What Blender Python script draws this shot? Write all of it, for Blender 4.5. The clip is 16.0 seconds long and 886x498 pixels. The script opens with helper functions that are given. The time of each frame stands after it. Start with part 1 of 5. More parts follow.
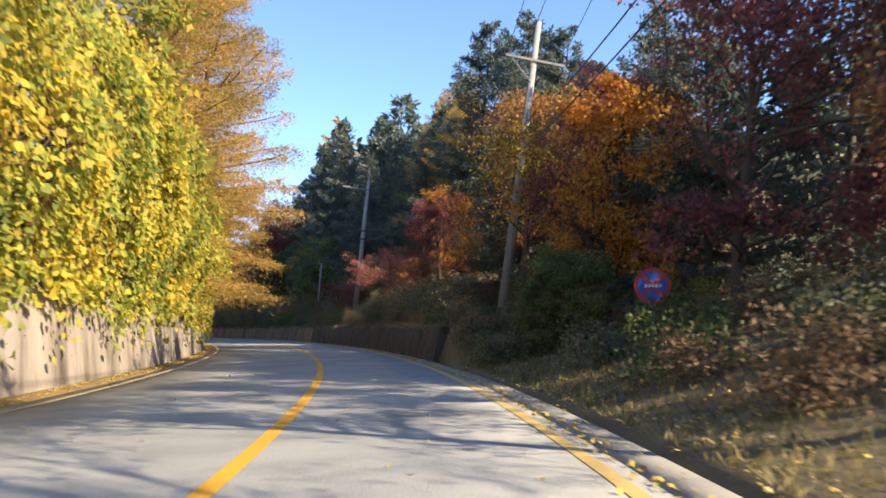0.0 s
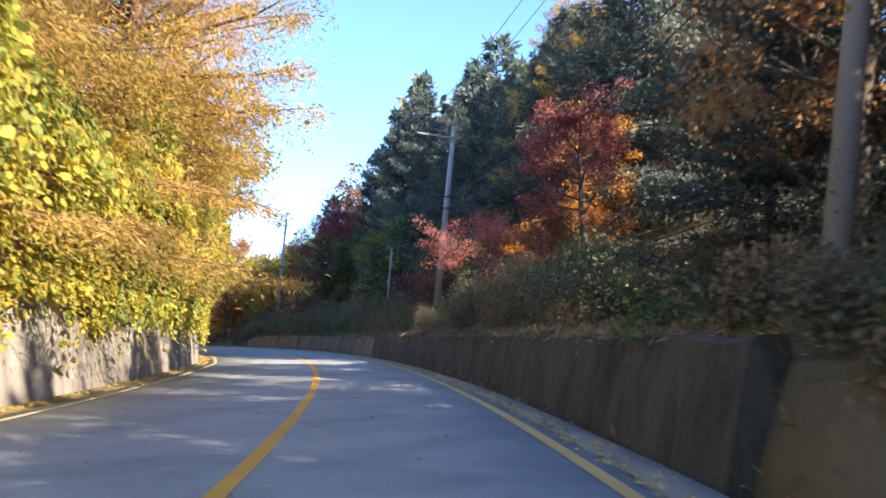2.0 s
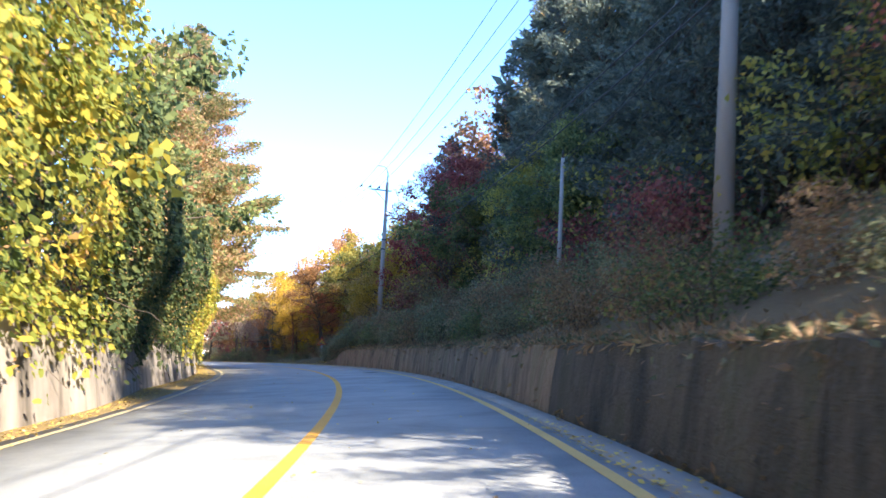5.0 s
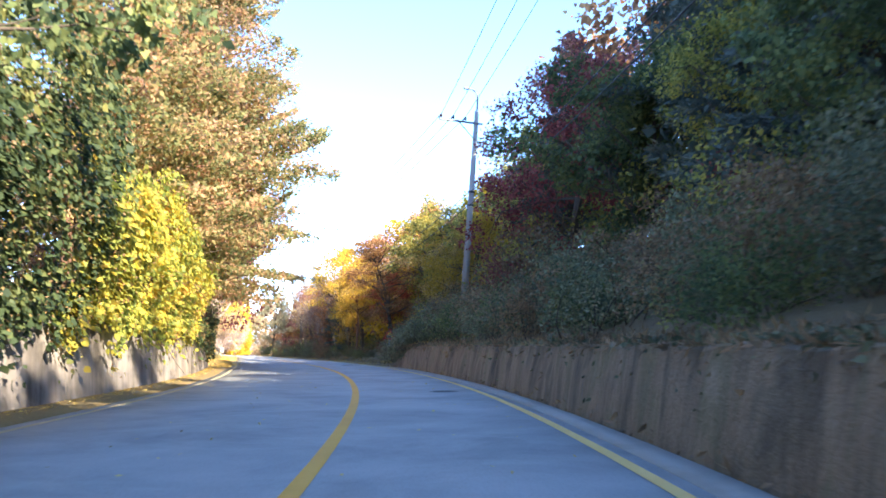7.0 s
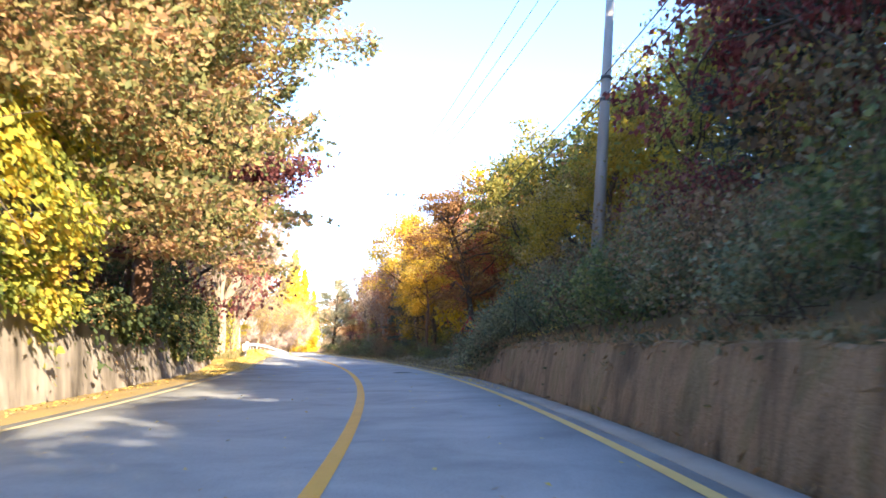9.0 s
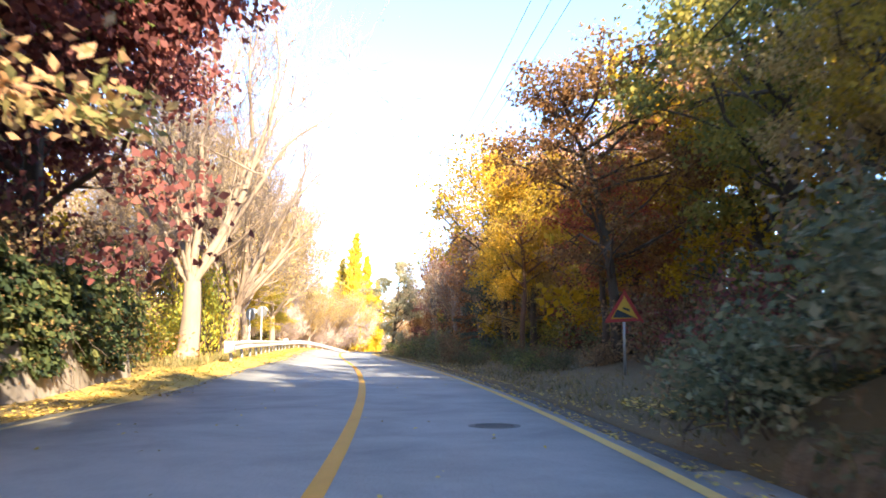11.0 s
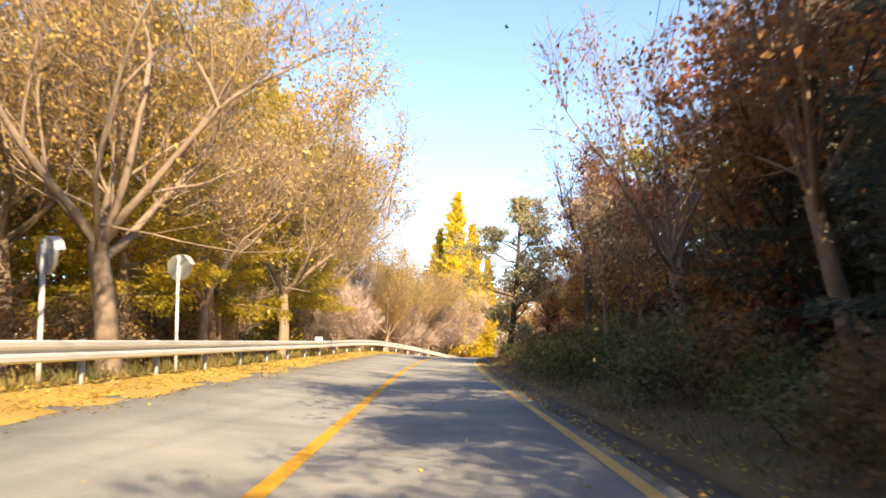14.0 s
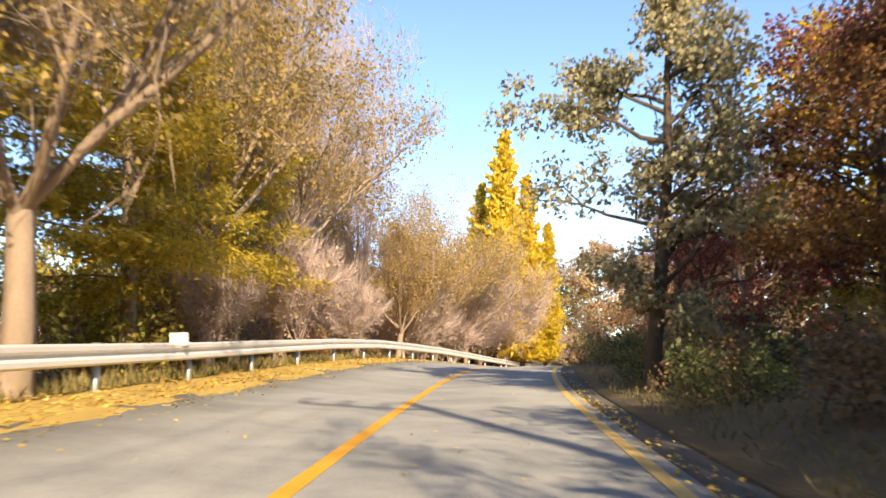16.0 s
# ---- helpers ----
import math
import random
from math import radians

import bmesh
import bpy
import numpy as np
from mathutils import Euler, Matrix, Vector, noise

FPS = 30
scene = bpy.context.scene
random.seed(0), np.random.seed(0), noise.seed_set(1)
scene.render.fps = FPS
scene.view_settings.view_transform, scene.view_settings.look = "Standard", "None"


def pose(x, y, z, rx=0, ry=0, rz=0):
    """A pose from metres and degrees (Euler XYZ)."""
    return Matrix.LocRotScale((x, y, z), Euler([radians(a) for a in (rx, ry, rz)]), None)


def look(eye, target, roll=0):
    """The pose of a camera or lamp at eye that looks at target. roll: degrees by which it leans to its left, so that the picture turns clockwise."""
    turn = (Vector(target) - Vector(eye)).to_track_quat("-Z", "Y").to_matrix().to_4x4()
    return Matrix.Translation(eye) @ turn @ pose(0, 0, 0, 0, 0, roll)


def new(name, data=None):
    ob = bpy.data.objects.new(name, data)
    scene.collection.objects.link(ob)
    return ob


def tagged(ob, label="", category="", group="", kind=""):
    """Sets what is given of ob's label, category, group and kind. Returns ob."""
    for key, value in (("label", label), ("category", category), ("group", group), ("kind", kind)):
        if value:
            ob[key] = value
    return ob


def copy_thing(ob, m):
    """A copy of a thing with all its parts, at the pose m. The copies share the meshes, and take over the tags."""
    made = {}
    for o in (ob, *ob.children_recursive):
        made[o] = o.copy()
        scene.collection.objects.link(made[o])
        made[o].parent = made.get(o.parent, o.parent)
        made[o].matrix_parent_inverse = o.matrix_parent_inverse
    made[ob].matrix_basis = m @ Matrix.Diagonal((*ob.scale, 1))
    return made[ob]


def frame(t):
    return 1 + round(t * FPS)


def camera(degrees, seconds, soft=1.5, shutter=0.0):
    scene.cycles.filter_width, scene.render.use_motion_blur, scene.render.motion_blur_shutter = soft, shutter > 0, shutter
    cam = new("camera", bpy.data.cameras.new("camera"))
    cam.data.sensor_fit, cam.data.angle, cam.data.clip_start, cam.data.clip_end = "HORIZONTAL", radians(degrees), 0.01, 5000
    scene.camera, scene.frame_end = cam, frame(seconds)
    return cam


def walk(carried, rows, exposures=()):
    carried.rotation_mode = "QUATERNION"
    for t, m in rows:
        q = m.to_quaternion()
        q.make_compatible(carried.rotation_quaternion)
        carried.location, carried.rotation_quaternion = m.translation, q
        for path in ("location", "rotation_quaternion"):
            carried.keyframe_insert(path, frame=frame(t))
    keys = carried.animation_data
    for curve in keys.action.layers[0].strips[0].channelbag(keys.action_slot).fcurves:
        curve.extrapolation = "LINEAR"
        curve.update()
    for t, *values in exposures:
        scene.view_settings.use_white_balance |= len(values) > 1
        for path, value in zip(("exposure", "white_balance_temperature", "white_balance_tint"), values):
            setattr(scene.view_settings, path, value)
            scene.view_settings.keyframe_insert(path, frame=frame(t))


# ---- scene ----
# ---- camera and its drive ----
cam = camera(55.1, 16.0, soft=1.6, shutter=0.25)
PATH = [  # seconds, x, y, z, pitch, roll, yaw
    (0, 0.00, 0.00, 1.15, 5.19, 0.53, 0.00),
    (0.5, -0.20, 5.53, 1.15, 5.49, 0.31, 1.03),
    (1, -0.50, 10.93, 1.15, 5.69, 0.18, 2.44),
    (1.5, -1.05, 16.25, 1.15, 5.75, 0.35, 4.20),
    (2, -1.72, 21.56, 1.15, 5.77, 0.42, 6.03),
    (2.5, -2.52, 26.80, 1.15, 5.78, 0.87, 7.73),
    (3, -3.43, 32.02, 1.15, 5.99, 0.88, 9.28),
    (3.5, -4.55, 37.11, 1.15, 6.03, 1.02, 10.57),
    (4, -5.64, 42.01, 1.15, 6.13, 1.55, 12.06),
    (4.2, -6.09, 43.94, 1.15, 6.35, 1.64, 12.67),
    (6.3, -12.07, 63.29, 1.15, 6.47, 1.34, 18.87),
    (6.5, -12.74, 65.19, 1.15, 6.57, 1.16, 19.45),
    (7, -14.49, 69.94, 1.15, 6.44, 0.81, 20.91),
    (7.5, -16.35, 74.54, 1.15, 6.20, 0.86, 22.31),
    (8, -18.27, 78.98, 1.15, 6.08, 0.81, 23.73),
    (8.5, -20.30, 83.38, 1.15, 6.12, 0.89, 25.16),
    (8.7, -21.15, 85.15, 1.15, 6.18, 0.84, 25.70),
    (10.8, -31.69, 104.00, 1.15, 6.16, 0.28, 31.00),
    (11, -32.83, 105.85, 1.15, 6.21, 0.11, 31.53),
    (11.5, -35.79, 110.51, 1.15, 6.12, 0.02, 32.83),
    (12, -38.89, 115.28, 1.15, 6.19, -0.16, 34.27),
    (12.5, -42.18, 120.09, 1.15, 6.09, 0.07, 35.60),
    (13, -45.53, 124.87, 1.15, 6.21, 0.22, 36.83),
    (13.5, -49.02, 129.54, 1.15, 6.20, 0.43, 38.18),
    (14, -52.61, 134.25, 1.15, 6.20, 0.48, 39.42),
    (14.5, -56.40, 138.99, 1.15, 6.15, 0.81, 40.53),
    (15, -60.42, 143.85, 1.15, 6.15, 1.32, 41.40),
    (15.5, -64.54, 148.87, 1.15, 6.13, 1.31, 41.99),
    (16, -68.76, 153.99, 1.15, 6.12, 1.32, 42.49),
]
walk(cam, [(t, pose(x, y, z, 90 + p, r, w)) for t, x, y, z, p, r, w in PATH],
     exposures=[(0, 1.7, 7300, 10), (1, 1.9, 6900, 10), (2.5, 2.42, 6300, 10), (4, 2.57, 6300, 10), (6.4, 2.86, 6100, 10), (7, 2.93, 6300, 10), (8.5, 2.95, 6900, 10), (11.2, 2.8, 7400, 10), (12.5, 2.3, 8300, 10), (14, 1.84, 8800, 11), (15, 1.86, 8500, 11), (16, 1.62, 8200, 10)])

# ---- daylight ----
SUN_AZ, SUN_EL = radians(121), radians(28)
sun_from = Vector((math.sin(SUN_AZ) * math.cos(SUN_EL), math.cos(SUN_AZ) * math.cos(SUN_EL), math.sin(SUN_EL)))
world = bpy.data.worlds.new("sky")
scene.world = world
world.use_nodes = True
sky = world.node_tree.nodes.new("ShaderNodeTexSky")
sky.sky_type = "NISHITA"
sky.sun_disc = False
sky.sun_elevation, sky.sun_rotation = SUN_EL, SUN_AZ
sky.air_density, sky.dust_density, sky.ozone_density = 0.6, 0.02, 5.0
back = world.node_tree.nodes["Background"]
back.inputs["Strength"].default_value = 0.142
world.node_tree.links.new(sky.outputs[0], back.inputs["Color"])
sun = new("sun", bpy.data.lights.new("sun", "SUN"))
sun.data.energy, sun.data.angle, sun.data.color = 3.2, radians(0.55), (1.0, 0.89, 0.73)
sun.matrix_world = look(sun_from * 300, (0, 0, 0))

# ---- the line of the road: s metres along it, lat metres to its right ----
CURV = [0.3192, 0.3288, 0.3064, 0.2557, 0.2255, 0.2741, 0.3103, 0.2851, 0.2267, 0.1461, 0.117, -0.046, -0.084, -0.327, -0.38, -0.3, -0.9, -1.5, -1.6, -1.0]
S = np.arange(-120.0, 470.0, 1.0)
HEAD = np.cumsum(np.interp(S, -10 + 15.5 * (np.arange(20) + 0.5), CURV))
HEAD = np.radians(0.243 + HEAD - HEAD[120])
AX, AY = np.cumsum(-np.sin(HEAD)), np.cumsum(np.cos(HEAD))
AX, AY = AX - AX[120] - 1.493, AY - AY[120] - 0.989


def smooth(a, b, x):
    u = np.clip((np.asarray(x, float) - a) / (b - a), 0, 1)
    return u * u * (3 - 2 * u)


def plan(s, lat):
    """Plan place of a point at s along the road and lat to its right."""
    h = np.interp(s, S, HEAD)
    return np.interp(s, S, AX) + np.cos(h) * lat, np.interp(s, S, AY) + np.sin(h) * lat


def heading(s):
    return math.degrees(float(np.interp(s, S, HEAD)))


def line_left(s):
    return np.interp(s, [-120, 30, 60, 85, 118, 140, 152, 200, 470], [-4.0, -4.1, -3.9, -4.85, -4.85, -4.1, -3.3, -3.2, -3.1])


def wall_left(s):
    return np.interp(s, [-120, 20, 60, 72, 82, 130, 470], [-5.0, -4.95, -4.6, -5.2, -6.4, -6.2, -6.2])


def dip(s):
    """The road falls away past the bend to the right."""
    return np.interp(s, [150, 190, 196, 202, 208, 214, 220, 226, 232, 238, 244, 250, 300, 470], [0, 0, 0.04, 0.06, 0.0, -0.22, -0.52, -0.93, -1.39, -1.87, -2.36, -2.79, -5.2, -9.0])


def road_z(s, lat):
    """Height of the paved surface, banked where the road turns to the right."""
    return dip(s) + 0.1 * smooth(128, 152, s) * np.clip(-np.asarray(lat, float), 0, 3.6)


def wall_zone(s):
    return smooth(25, 29, s) * (1 - smooth(117, 123, s))


def land(s, lat):
    """Height of the ground beside the road."""
    s, lat = np.asarray(s, float), np.asarray(lat, float)
    w = wall_zone(s)
    r = np.maximum(lat - 4.1, 0)
    right = w * (1.05 + (0.14 + 0.28 * smooth(36, 56, s)) * np.minimum(r, 45)) + (1 - w) * ((0.12 + 0.13 * (1 - smooth(100, 150, s))) * np.minimum(r, 45))
    lw = 1 - smooth(132, 139, s)
    l = np.maximum(-lat - 6.6, 0)
    left = lw * (1.95 + 0.2 * np.minimum(l, 50)) + (1 - lw) * (0.42 - 0.02 * np.minimum(l, 60))
    mid = road_z(s, lat)
    z = np.where(lat > 0, mid + (right - mid * 0) * smooth(3.9, 4.3, lat), mid + (left - np.minimum(mid, 0.4) * (1 - lw)) * smooth(4.9, 5.6, -lat) * 1.0)
    return z


# ---- materials ----
def nodes_of(name):
    m = bpy.data.materials.new(name)
    m.use_nodes = True
    return m, m.node_tree, m.node_tree.nodes["Principled BSDF"]


def ramp(nt, fac, colours, stops=None):
    n = nt.nodes.new("ShaderNodeValToRGB")
    stops = stops or [i / max(1, len(colours) - 1) for i in range(len(colours))]
    while len(n.color_ramp.elements) < len(colours):
        n.color_ramp.elements.new(0.5)
    for e, p, c in zip(n.color_ramp.elements, stops, colours):
        e.position, e.color = p, (*c, 1)
    nt.links.new(fac, n.inputs[0])
    return n.outputs[0]


def noise_out(nt, scale, detail=4, rough=0.6, stretch=(1, 1, 1), distortion=0.0):
    co = nt.nodes.new("ShaderNodeTexCoord")
    mp = nt.nodes.new("ShaderNodeMapping")
    mp.inputs["Scale"].default_value = stretch
    n = nt.nodes.new("ShaderNodeTexNoise")
    n.inputs["Scale"].default_value, n.inputs["Detail"].default_value, n.inputs["Roughness"].default_value = scale, detail, rough
    n.inputs["Distortion"].default_value = distortion
    nt.links.new(co.outputs["Object"], mp.inputs[0])
    nt.links.new(mp.outputs[0], n.inputs["Vector"])
    return n.outputs["Fac"]


def blend(nt, kind, fac, a, b):
    n = nt.nodes.new("ShaderNodeMix")
    n.data_type, n.blend_type = "RGBA", kind
    for sock, v in ((n.inputs[0], fac), (n.inputs[6], a), (n.inputs[7], b)):
        if hasattr(v, "links"):
            nt.links.new(v, sock)
        elif isinstance(v, (int, float)):
            sock.default_value = v
        else:
            sock.default_value = (*v, 1)
    return n.outputs[2]


def bump(nt, bsdf, height, strength=0.4, distance=0.02):
    n = nt.nodes.new("ShaderNodeBump")
    n.inputs["Strength"].default_value, n.inputs["Distance"].default_value = strength, distance
    nt.links.new(height, n.inputs["Height"])
    nt.links.new(n.outputs[0], bsdf.inputs["Normal"])


def surface(name, large, small, scales=(0.4, 30), rough=0.85, metal=0.0, relief=0.4, depth=0.01, stretch=(1, 1, 1), mix=0.5, stops=None, drips=0.0):
    """A matt surface with stains at one scale and grain at another, and dark runs of water down it."""
    m, nt, b = nodes_of(name)
    a = ramp(nt, noise_out(nt, scales[0], 5, 0.65, stretch, 0.4), large, stops)
    g = noise_out(nt, scales[1], 3, 0.7)
    c = blend(nt, "MULTIPLY", mix, a, ramp(nt, g, small))
    if drips:
        run = noise_out(nt, 1.05, 5, 0.62, (1, 1, 0.09), 0.6)
        c = blend(nt, "MULTIPLY", drips, c, ramp(nt, run, [(0.3, 0.29, 0.27), (0.7, 0.68, 0.65), (1, 1, 1)], [0.34, 0.44, 0.56]))
    nt.links.new(c, b.inputs["Base Color"])
    b.inputs["Roughness"].default_value, b.inputs["Metallic"].default_value = rough, metal
    bump(nt, b, g, relief, depth)
    return m


def foliage(name, colours, stops=None, through_light=0.48, rough=0.6):
    """Leaves that differ one from the next, and let some light through."""
    m, nt, b = nodes_of(name)
    geo = nt.nodes.new("ShaderNodeNewGeometry")
    info = nt.nodes.new("ShaderNodeObjectInfo")
    patch = noise_out(nt, 0.55, 2, 0.5)
    mix = nt.nodes.new("ShaderNodeMath")
    mix.operation = "MULTIPLY_ADD"
    nt.links.new(geo.outputs["Random Per Island"], mix.inputs[0])
    mix.inputs[1].default_value = 0.6
    sub = nt.nodes.new("ShaderNodeMath")
    sub.operation = "MULTIPLY_ADD"
    nt.links.new(patch, sub.inputs[0])
    sub.inputs[1].default_value, sub.inputs[2].default_value = 1.5, -0.55
    nt.links.new(sub.outputs[0], mix.inputs[2])
    c = ramp(nt, mix.outputs[0], colours, stops)
    hs = nt.nodes.new("ShaderNodeHueSaturation")
    hv = nt.nodes.new("ShaderNodeMapRange")
    hv.inputs["To Min"].default_value, hv.inputs["To Max"].default_value = 0.8, 1.2
    nt.links.new(info.outputs["Random"], hv.inputs["Value"])
    nt.links.new(hv.outputs[0], hs.inputs["Value"])
    nt.links.new(c, hs.inputs["Color"])
    nt.links.new(hs.outputs[0], b.inputs["Base Color"])
    b.inputs["Roughness"].default_value = rough
    b.inputs["Specular IOR Level"].default_value = 0.25
    tr = nt.nodes.new("ShaderNodeBsdfTranslucent")
    nt.links.new(hs.outputs[0], tr.inputs["Color"])
    ms = nt.nodes.new("ShaderNodeMixShader")
    ms.inputs[0].default_value = through_light
    nt.links.new(b.outputs[0], ms.inputs[1])
    nt.links.new(tr.outputs[0], ms.inputs[2])
    nt.links.new(ms.outputs[0], nt.nodes["Material Output"].inputs["Surface"])
    return m


ASPHALT = surface("asphalt", [(0.26, 0.265, 0.25), (0.345, 0.345, 0.325), (0.405, 0.40, 0.375), (0.465, 0.455, 0.425)], [(0.28, 0.28, 0.28), (0.9, 0.9, 0.9), (1, 1, 1)], (0.5, 30), 0.9, relief=0.8, depth=0.01, mix=0.8, stops=[0.28, 0.45, 0.58, 0.75])
EDGE_TAR = surface("crumbling_asphalt", [(0.07, 0.065, 0.055), (0.13, 0.12, 0.10), (0.20, 0.17, 0.12)], [(0.4, 0.4, 0.4), (1, 1, 1)], (1.2, 35), 0.95, relief=0.9, depth=0.02)
CONCRETE = surface("gutter_concrete", [(0.16, 0.148, 0.125), (0.315, 0.298, 0.262), (0.43, 0.41, 0.365)], [(0.6, 0.6, 0.6), (1, 1, 1)], (0.6, 40), 0.9)
YELLOW_PAINT = surface("yellow_road_paint", [(0.58, 0.26, 0.02), (0.78, 0.38, 0.03), (0.84, 0.45, 0.05)], [(0.55, 0.5, 0.42), (1, 1, 1), (1, 1, 1)], (0.8, 25), 0.75)
PALE_PAINT = surface("worn_edge_paint", [(0.46, 0.32, 0.12), (0.69, 0.46, 0.145), (0.75, 0.52, 0.19)], [(0.5, 0.47, 0.42), (1, 1, 1), (1, 1, 1)], (0.7, 22), 0.8)
WHITE_PAINT = surface("worn_white_paint", [(0.30, 0.25, 0.16), (0.45, 0.37, 0.21), (0.54, 0.45, 0.26)], [(0.5, 0.47, 0.42), (1, 1, 1), (1, 1, 1)], (0.7, 22), 0.8)
WALL_LEFT = surface("stained_wall_concrete", [(0.10, 0.08, 0.06), (0.28, 0.235, 0.19), (0.40, 0.34, 0.285), (0.47, 0.41, 0.35)], [(0.5, 0.48, 0.45), (1, 1, 1)], (0.9, 22), 0.95, stretch=(1, 1, 0.38), relief=0.6, depth=0.02, stops=[0.30, 0.42, 0.54, 0.72], drips=0.7)
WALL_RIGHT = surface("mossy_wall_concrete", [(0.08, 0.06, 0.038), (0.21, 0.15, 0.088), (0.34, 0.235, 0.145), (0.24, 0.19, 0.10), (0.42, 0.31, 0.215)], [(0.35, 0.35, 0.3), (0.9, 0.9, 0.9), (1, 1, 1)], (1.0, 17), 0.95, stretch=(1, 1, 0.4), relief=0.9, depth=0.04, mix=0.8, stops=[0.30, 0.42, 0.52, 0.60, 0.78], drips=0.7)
WALL_DARK = surface("damp_wall_concrete", [(0.03, 0.027, 0.02), (0.07, 0.06, 0.04), (0.12, 0.10, 0.07), (0.085, 0.08, 0.045), (0.22, 0.19, 0.14)], [(0.35, 0.35, 0.3), (0.9, 0.9, 0.9), (1, 1, 1)], (1.3, 15), 0.95, stretch=(1, 1, 0.4), relief=1.0, depth=0.05, mix=0.8, stops=[0.30, 0.42, 0.52, 0.60, 0.82], drips=0.6)
SOIL = surface("forest_floor", [(0.075, 0.055, 0.032), (0.15, 0.11, 0.06), (0.20, 0.155, 0.075), (0.09, 0.09, 0.045)], [(0.5, 0.45, 0.4), (1, 1, 1)], (0.5, 14), 0.95, relief=0.8, depth=0.05)
LITTER = surface("fallen_leaves", [(0.30, 0.17, 0.05), (0.50, 0.32, 0.08), (0.62, 0.44, 0.12), (0.40, 0.24, 0.07)], [(0.4, 0.35, 0.3), (1, 1, 1)], (0.6, 12), 0.9, relief=0.8, depth=0.03)
VERGE = surface("dry_verge", [(0.14, 0.09, 0.035), (0.30, 0.19, 0.06), (0.20, 0.15, 0.06), (0.38, 0.26, 0.08)], [(0.4, 0.36, 0.3), (1, 1, 1)], (0.7, 18), 0.95, relief=0.8, depth=0.03)
BARK = surface("dark_bark", [(0.07, 0.05, 0.035), (0.16, 0.12, 0.085)], [(0.5, 0.5, 0.5), (1, 1, 1)], (3, 25), 0.95, stretch=(1, 1, 0.25), relief=0.8, depth=0.02)
PALE_BARK = surface("pale_bark", [(0.17, 0.12, 0.085), (0.34, 0.255, 0.19), (0.47, 0.37, 0.285)], [(0.5, 0.48, 0.45), (1, 1, 1)], (2.5, 22), 0.9, stretch=(1, 1, 0.4), relief=0.7, depth=0.015)
TAN_BARK = surface("tan_bark", [(0.19, 0.135, 0.10), (0.31, 0.23, 0.17), (0.41, 0.32, 0.25)], [(0.5, 0.48, 0.45), (1, 1, 1)], (2.5, 22), 0.9, stretch=(1, 1, 0.4), relief=0.9, depth=0.02)
PINK_BARK = surface("pinkish_twigs", [(0.34, 0.25, 0.22), (0.52, 0.40, 0.36), (0.62, 0.50, 0.45)], [(0.5, 0.48, 0.46), (1, 1, 1)], (2.5, 22), 0.9, stretch=(1, 1, 0.4), relief=0.7, depth=0.015)
RED_BARK = surface("reddish_bark", [(0.12, 0.06, 0.035), (0.25, 0.13, 0.075)], [(0.5, 0.5, 0.5), (1, 1, 1)], (3, 25), 0.95, stretch=(1, 1, 0.25), relief=0.8, depth=0.02)
POLE = surface("pole_concrete", [(0.32, 0.29, 0.255), (0.46, 0.42, 0.375)], [(0.7, 0.7, 0.7), (1, 1, 1)], (1.5, 30), 0.85, stretch=(1, 1, 0.3))
STEEL = surface("galvanised_steel", [(0.42, 0.43, 0.44), (0.60, 0.61, 0.62)], [(0.75, 0.75, 0.75), (1, 1, 1)], (2, 40), 0.45, 0.8, relief=0.1)
ARM_STEEL = surface("weathered_arm_steel", [(0.16, 0.16, 0.155), (0.27, 0.27, 0.26)], [(0.75, 0.75, 0.75), (1, 1, 1)], (2, 40), 0.7, 0.2, relief=0.1)
RAIL = surface("guardrail_steel", [(0.62, 0.62, 0.61), (0.76, 0.76, 0.75), (0.68, 0.66, 0.62)], [(0.75, 0.73, 0.7), (1, 1, 1)], (1.2, 30), 0.5, 0.15, relief=0.12)
DARK_STEEL = surface("dark_steel", [(0.05, 0.05, 0.055), (0.10, 0.10, 0.105)], [(0.7, 0.7, 0.7), (1, 1, 1)], (3, 30), 0.6, 0.4)
WORN_IRON = surface("worn_cover_iron", [(0.15, 0.15, 0.145), (0.21, 0.205, 0.195)], [(0.7, 0.7, 0.7), (1, 1, 1)], (3, 30), 0.8, 0.1)
LIME = surface("lime_crust", [(0.07, 0.065, 0.05), (0.19, 0.18, 0.155), (0.34, 0.325, 0.29)], [(0.35, 0.35, 0.33), (1, 1, 1)], (7, 40), 0.95, stretch=(1, 1, 0.3))
WIRE = surface("black_cable", [(0.02, 0.02, 0.022), (0.04, 0.04, 0.042)], [(0.8, 0.8, 0.8), (1, 1, 1)], (2, 20), 0.6)
CERAMIC = surface("brown_insulator", [(0.03, 0.02, 0.018), (0.06, 0.04, 0.035)], [(0.8, 0.8, 0.8), (1, 1, 1)], (5, 30), 0.25)
SIGN_RED = surface("red_sign_sheet", [(0.42, 0.03, 0.02), (0.52, 0.045, 0.03)], [(0.85, 0.85, 0.85), (1, 1, 1)], (3, 30), 0.5)
SIGN_BLUE = surface("blue_sign_sheet", [(0.02, 0.07, 0.30), (0.03, 0.10, 0.38)], [(0.85, 0.85, 0.85), (1, 1, 1)], (3, 30), 0.5)
SIGN_YELLOW = surface("yellow_sign_sheet", [(0.70, 0.38, 0.03), (0.80, 0.46, 0.05)], [(0.85, 0.85, 0.85), (1, 1, 1)], (3, 30), 0.5)
SIGN_BLACK = surface("black_sign_sheet", [(0.02, 0.02, 0.02), (0.035, 0.035, 0.035)], [(0.85, 0.85, 0.85), (1, 1, 1)], (3, 30), 0.5)
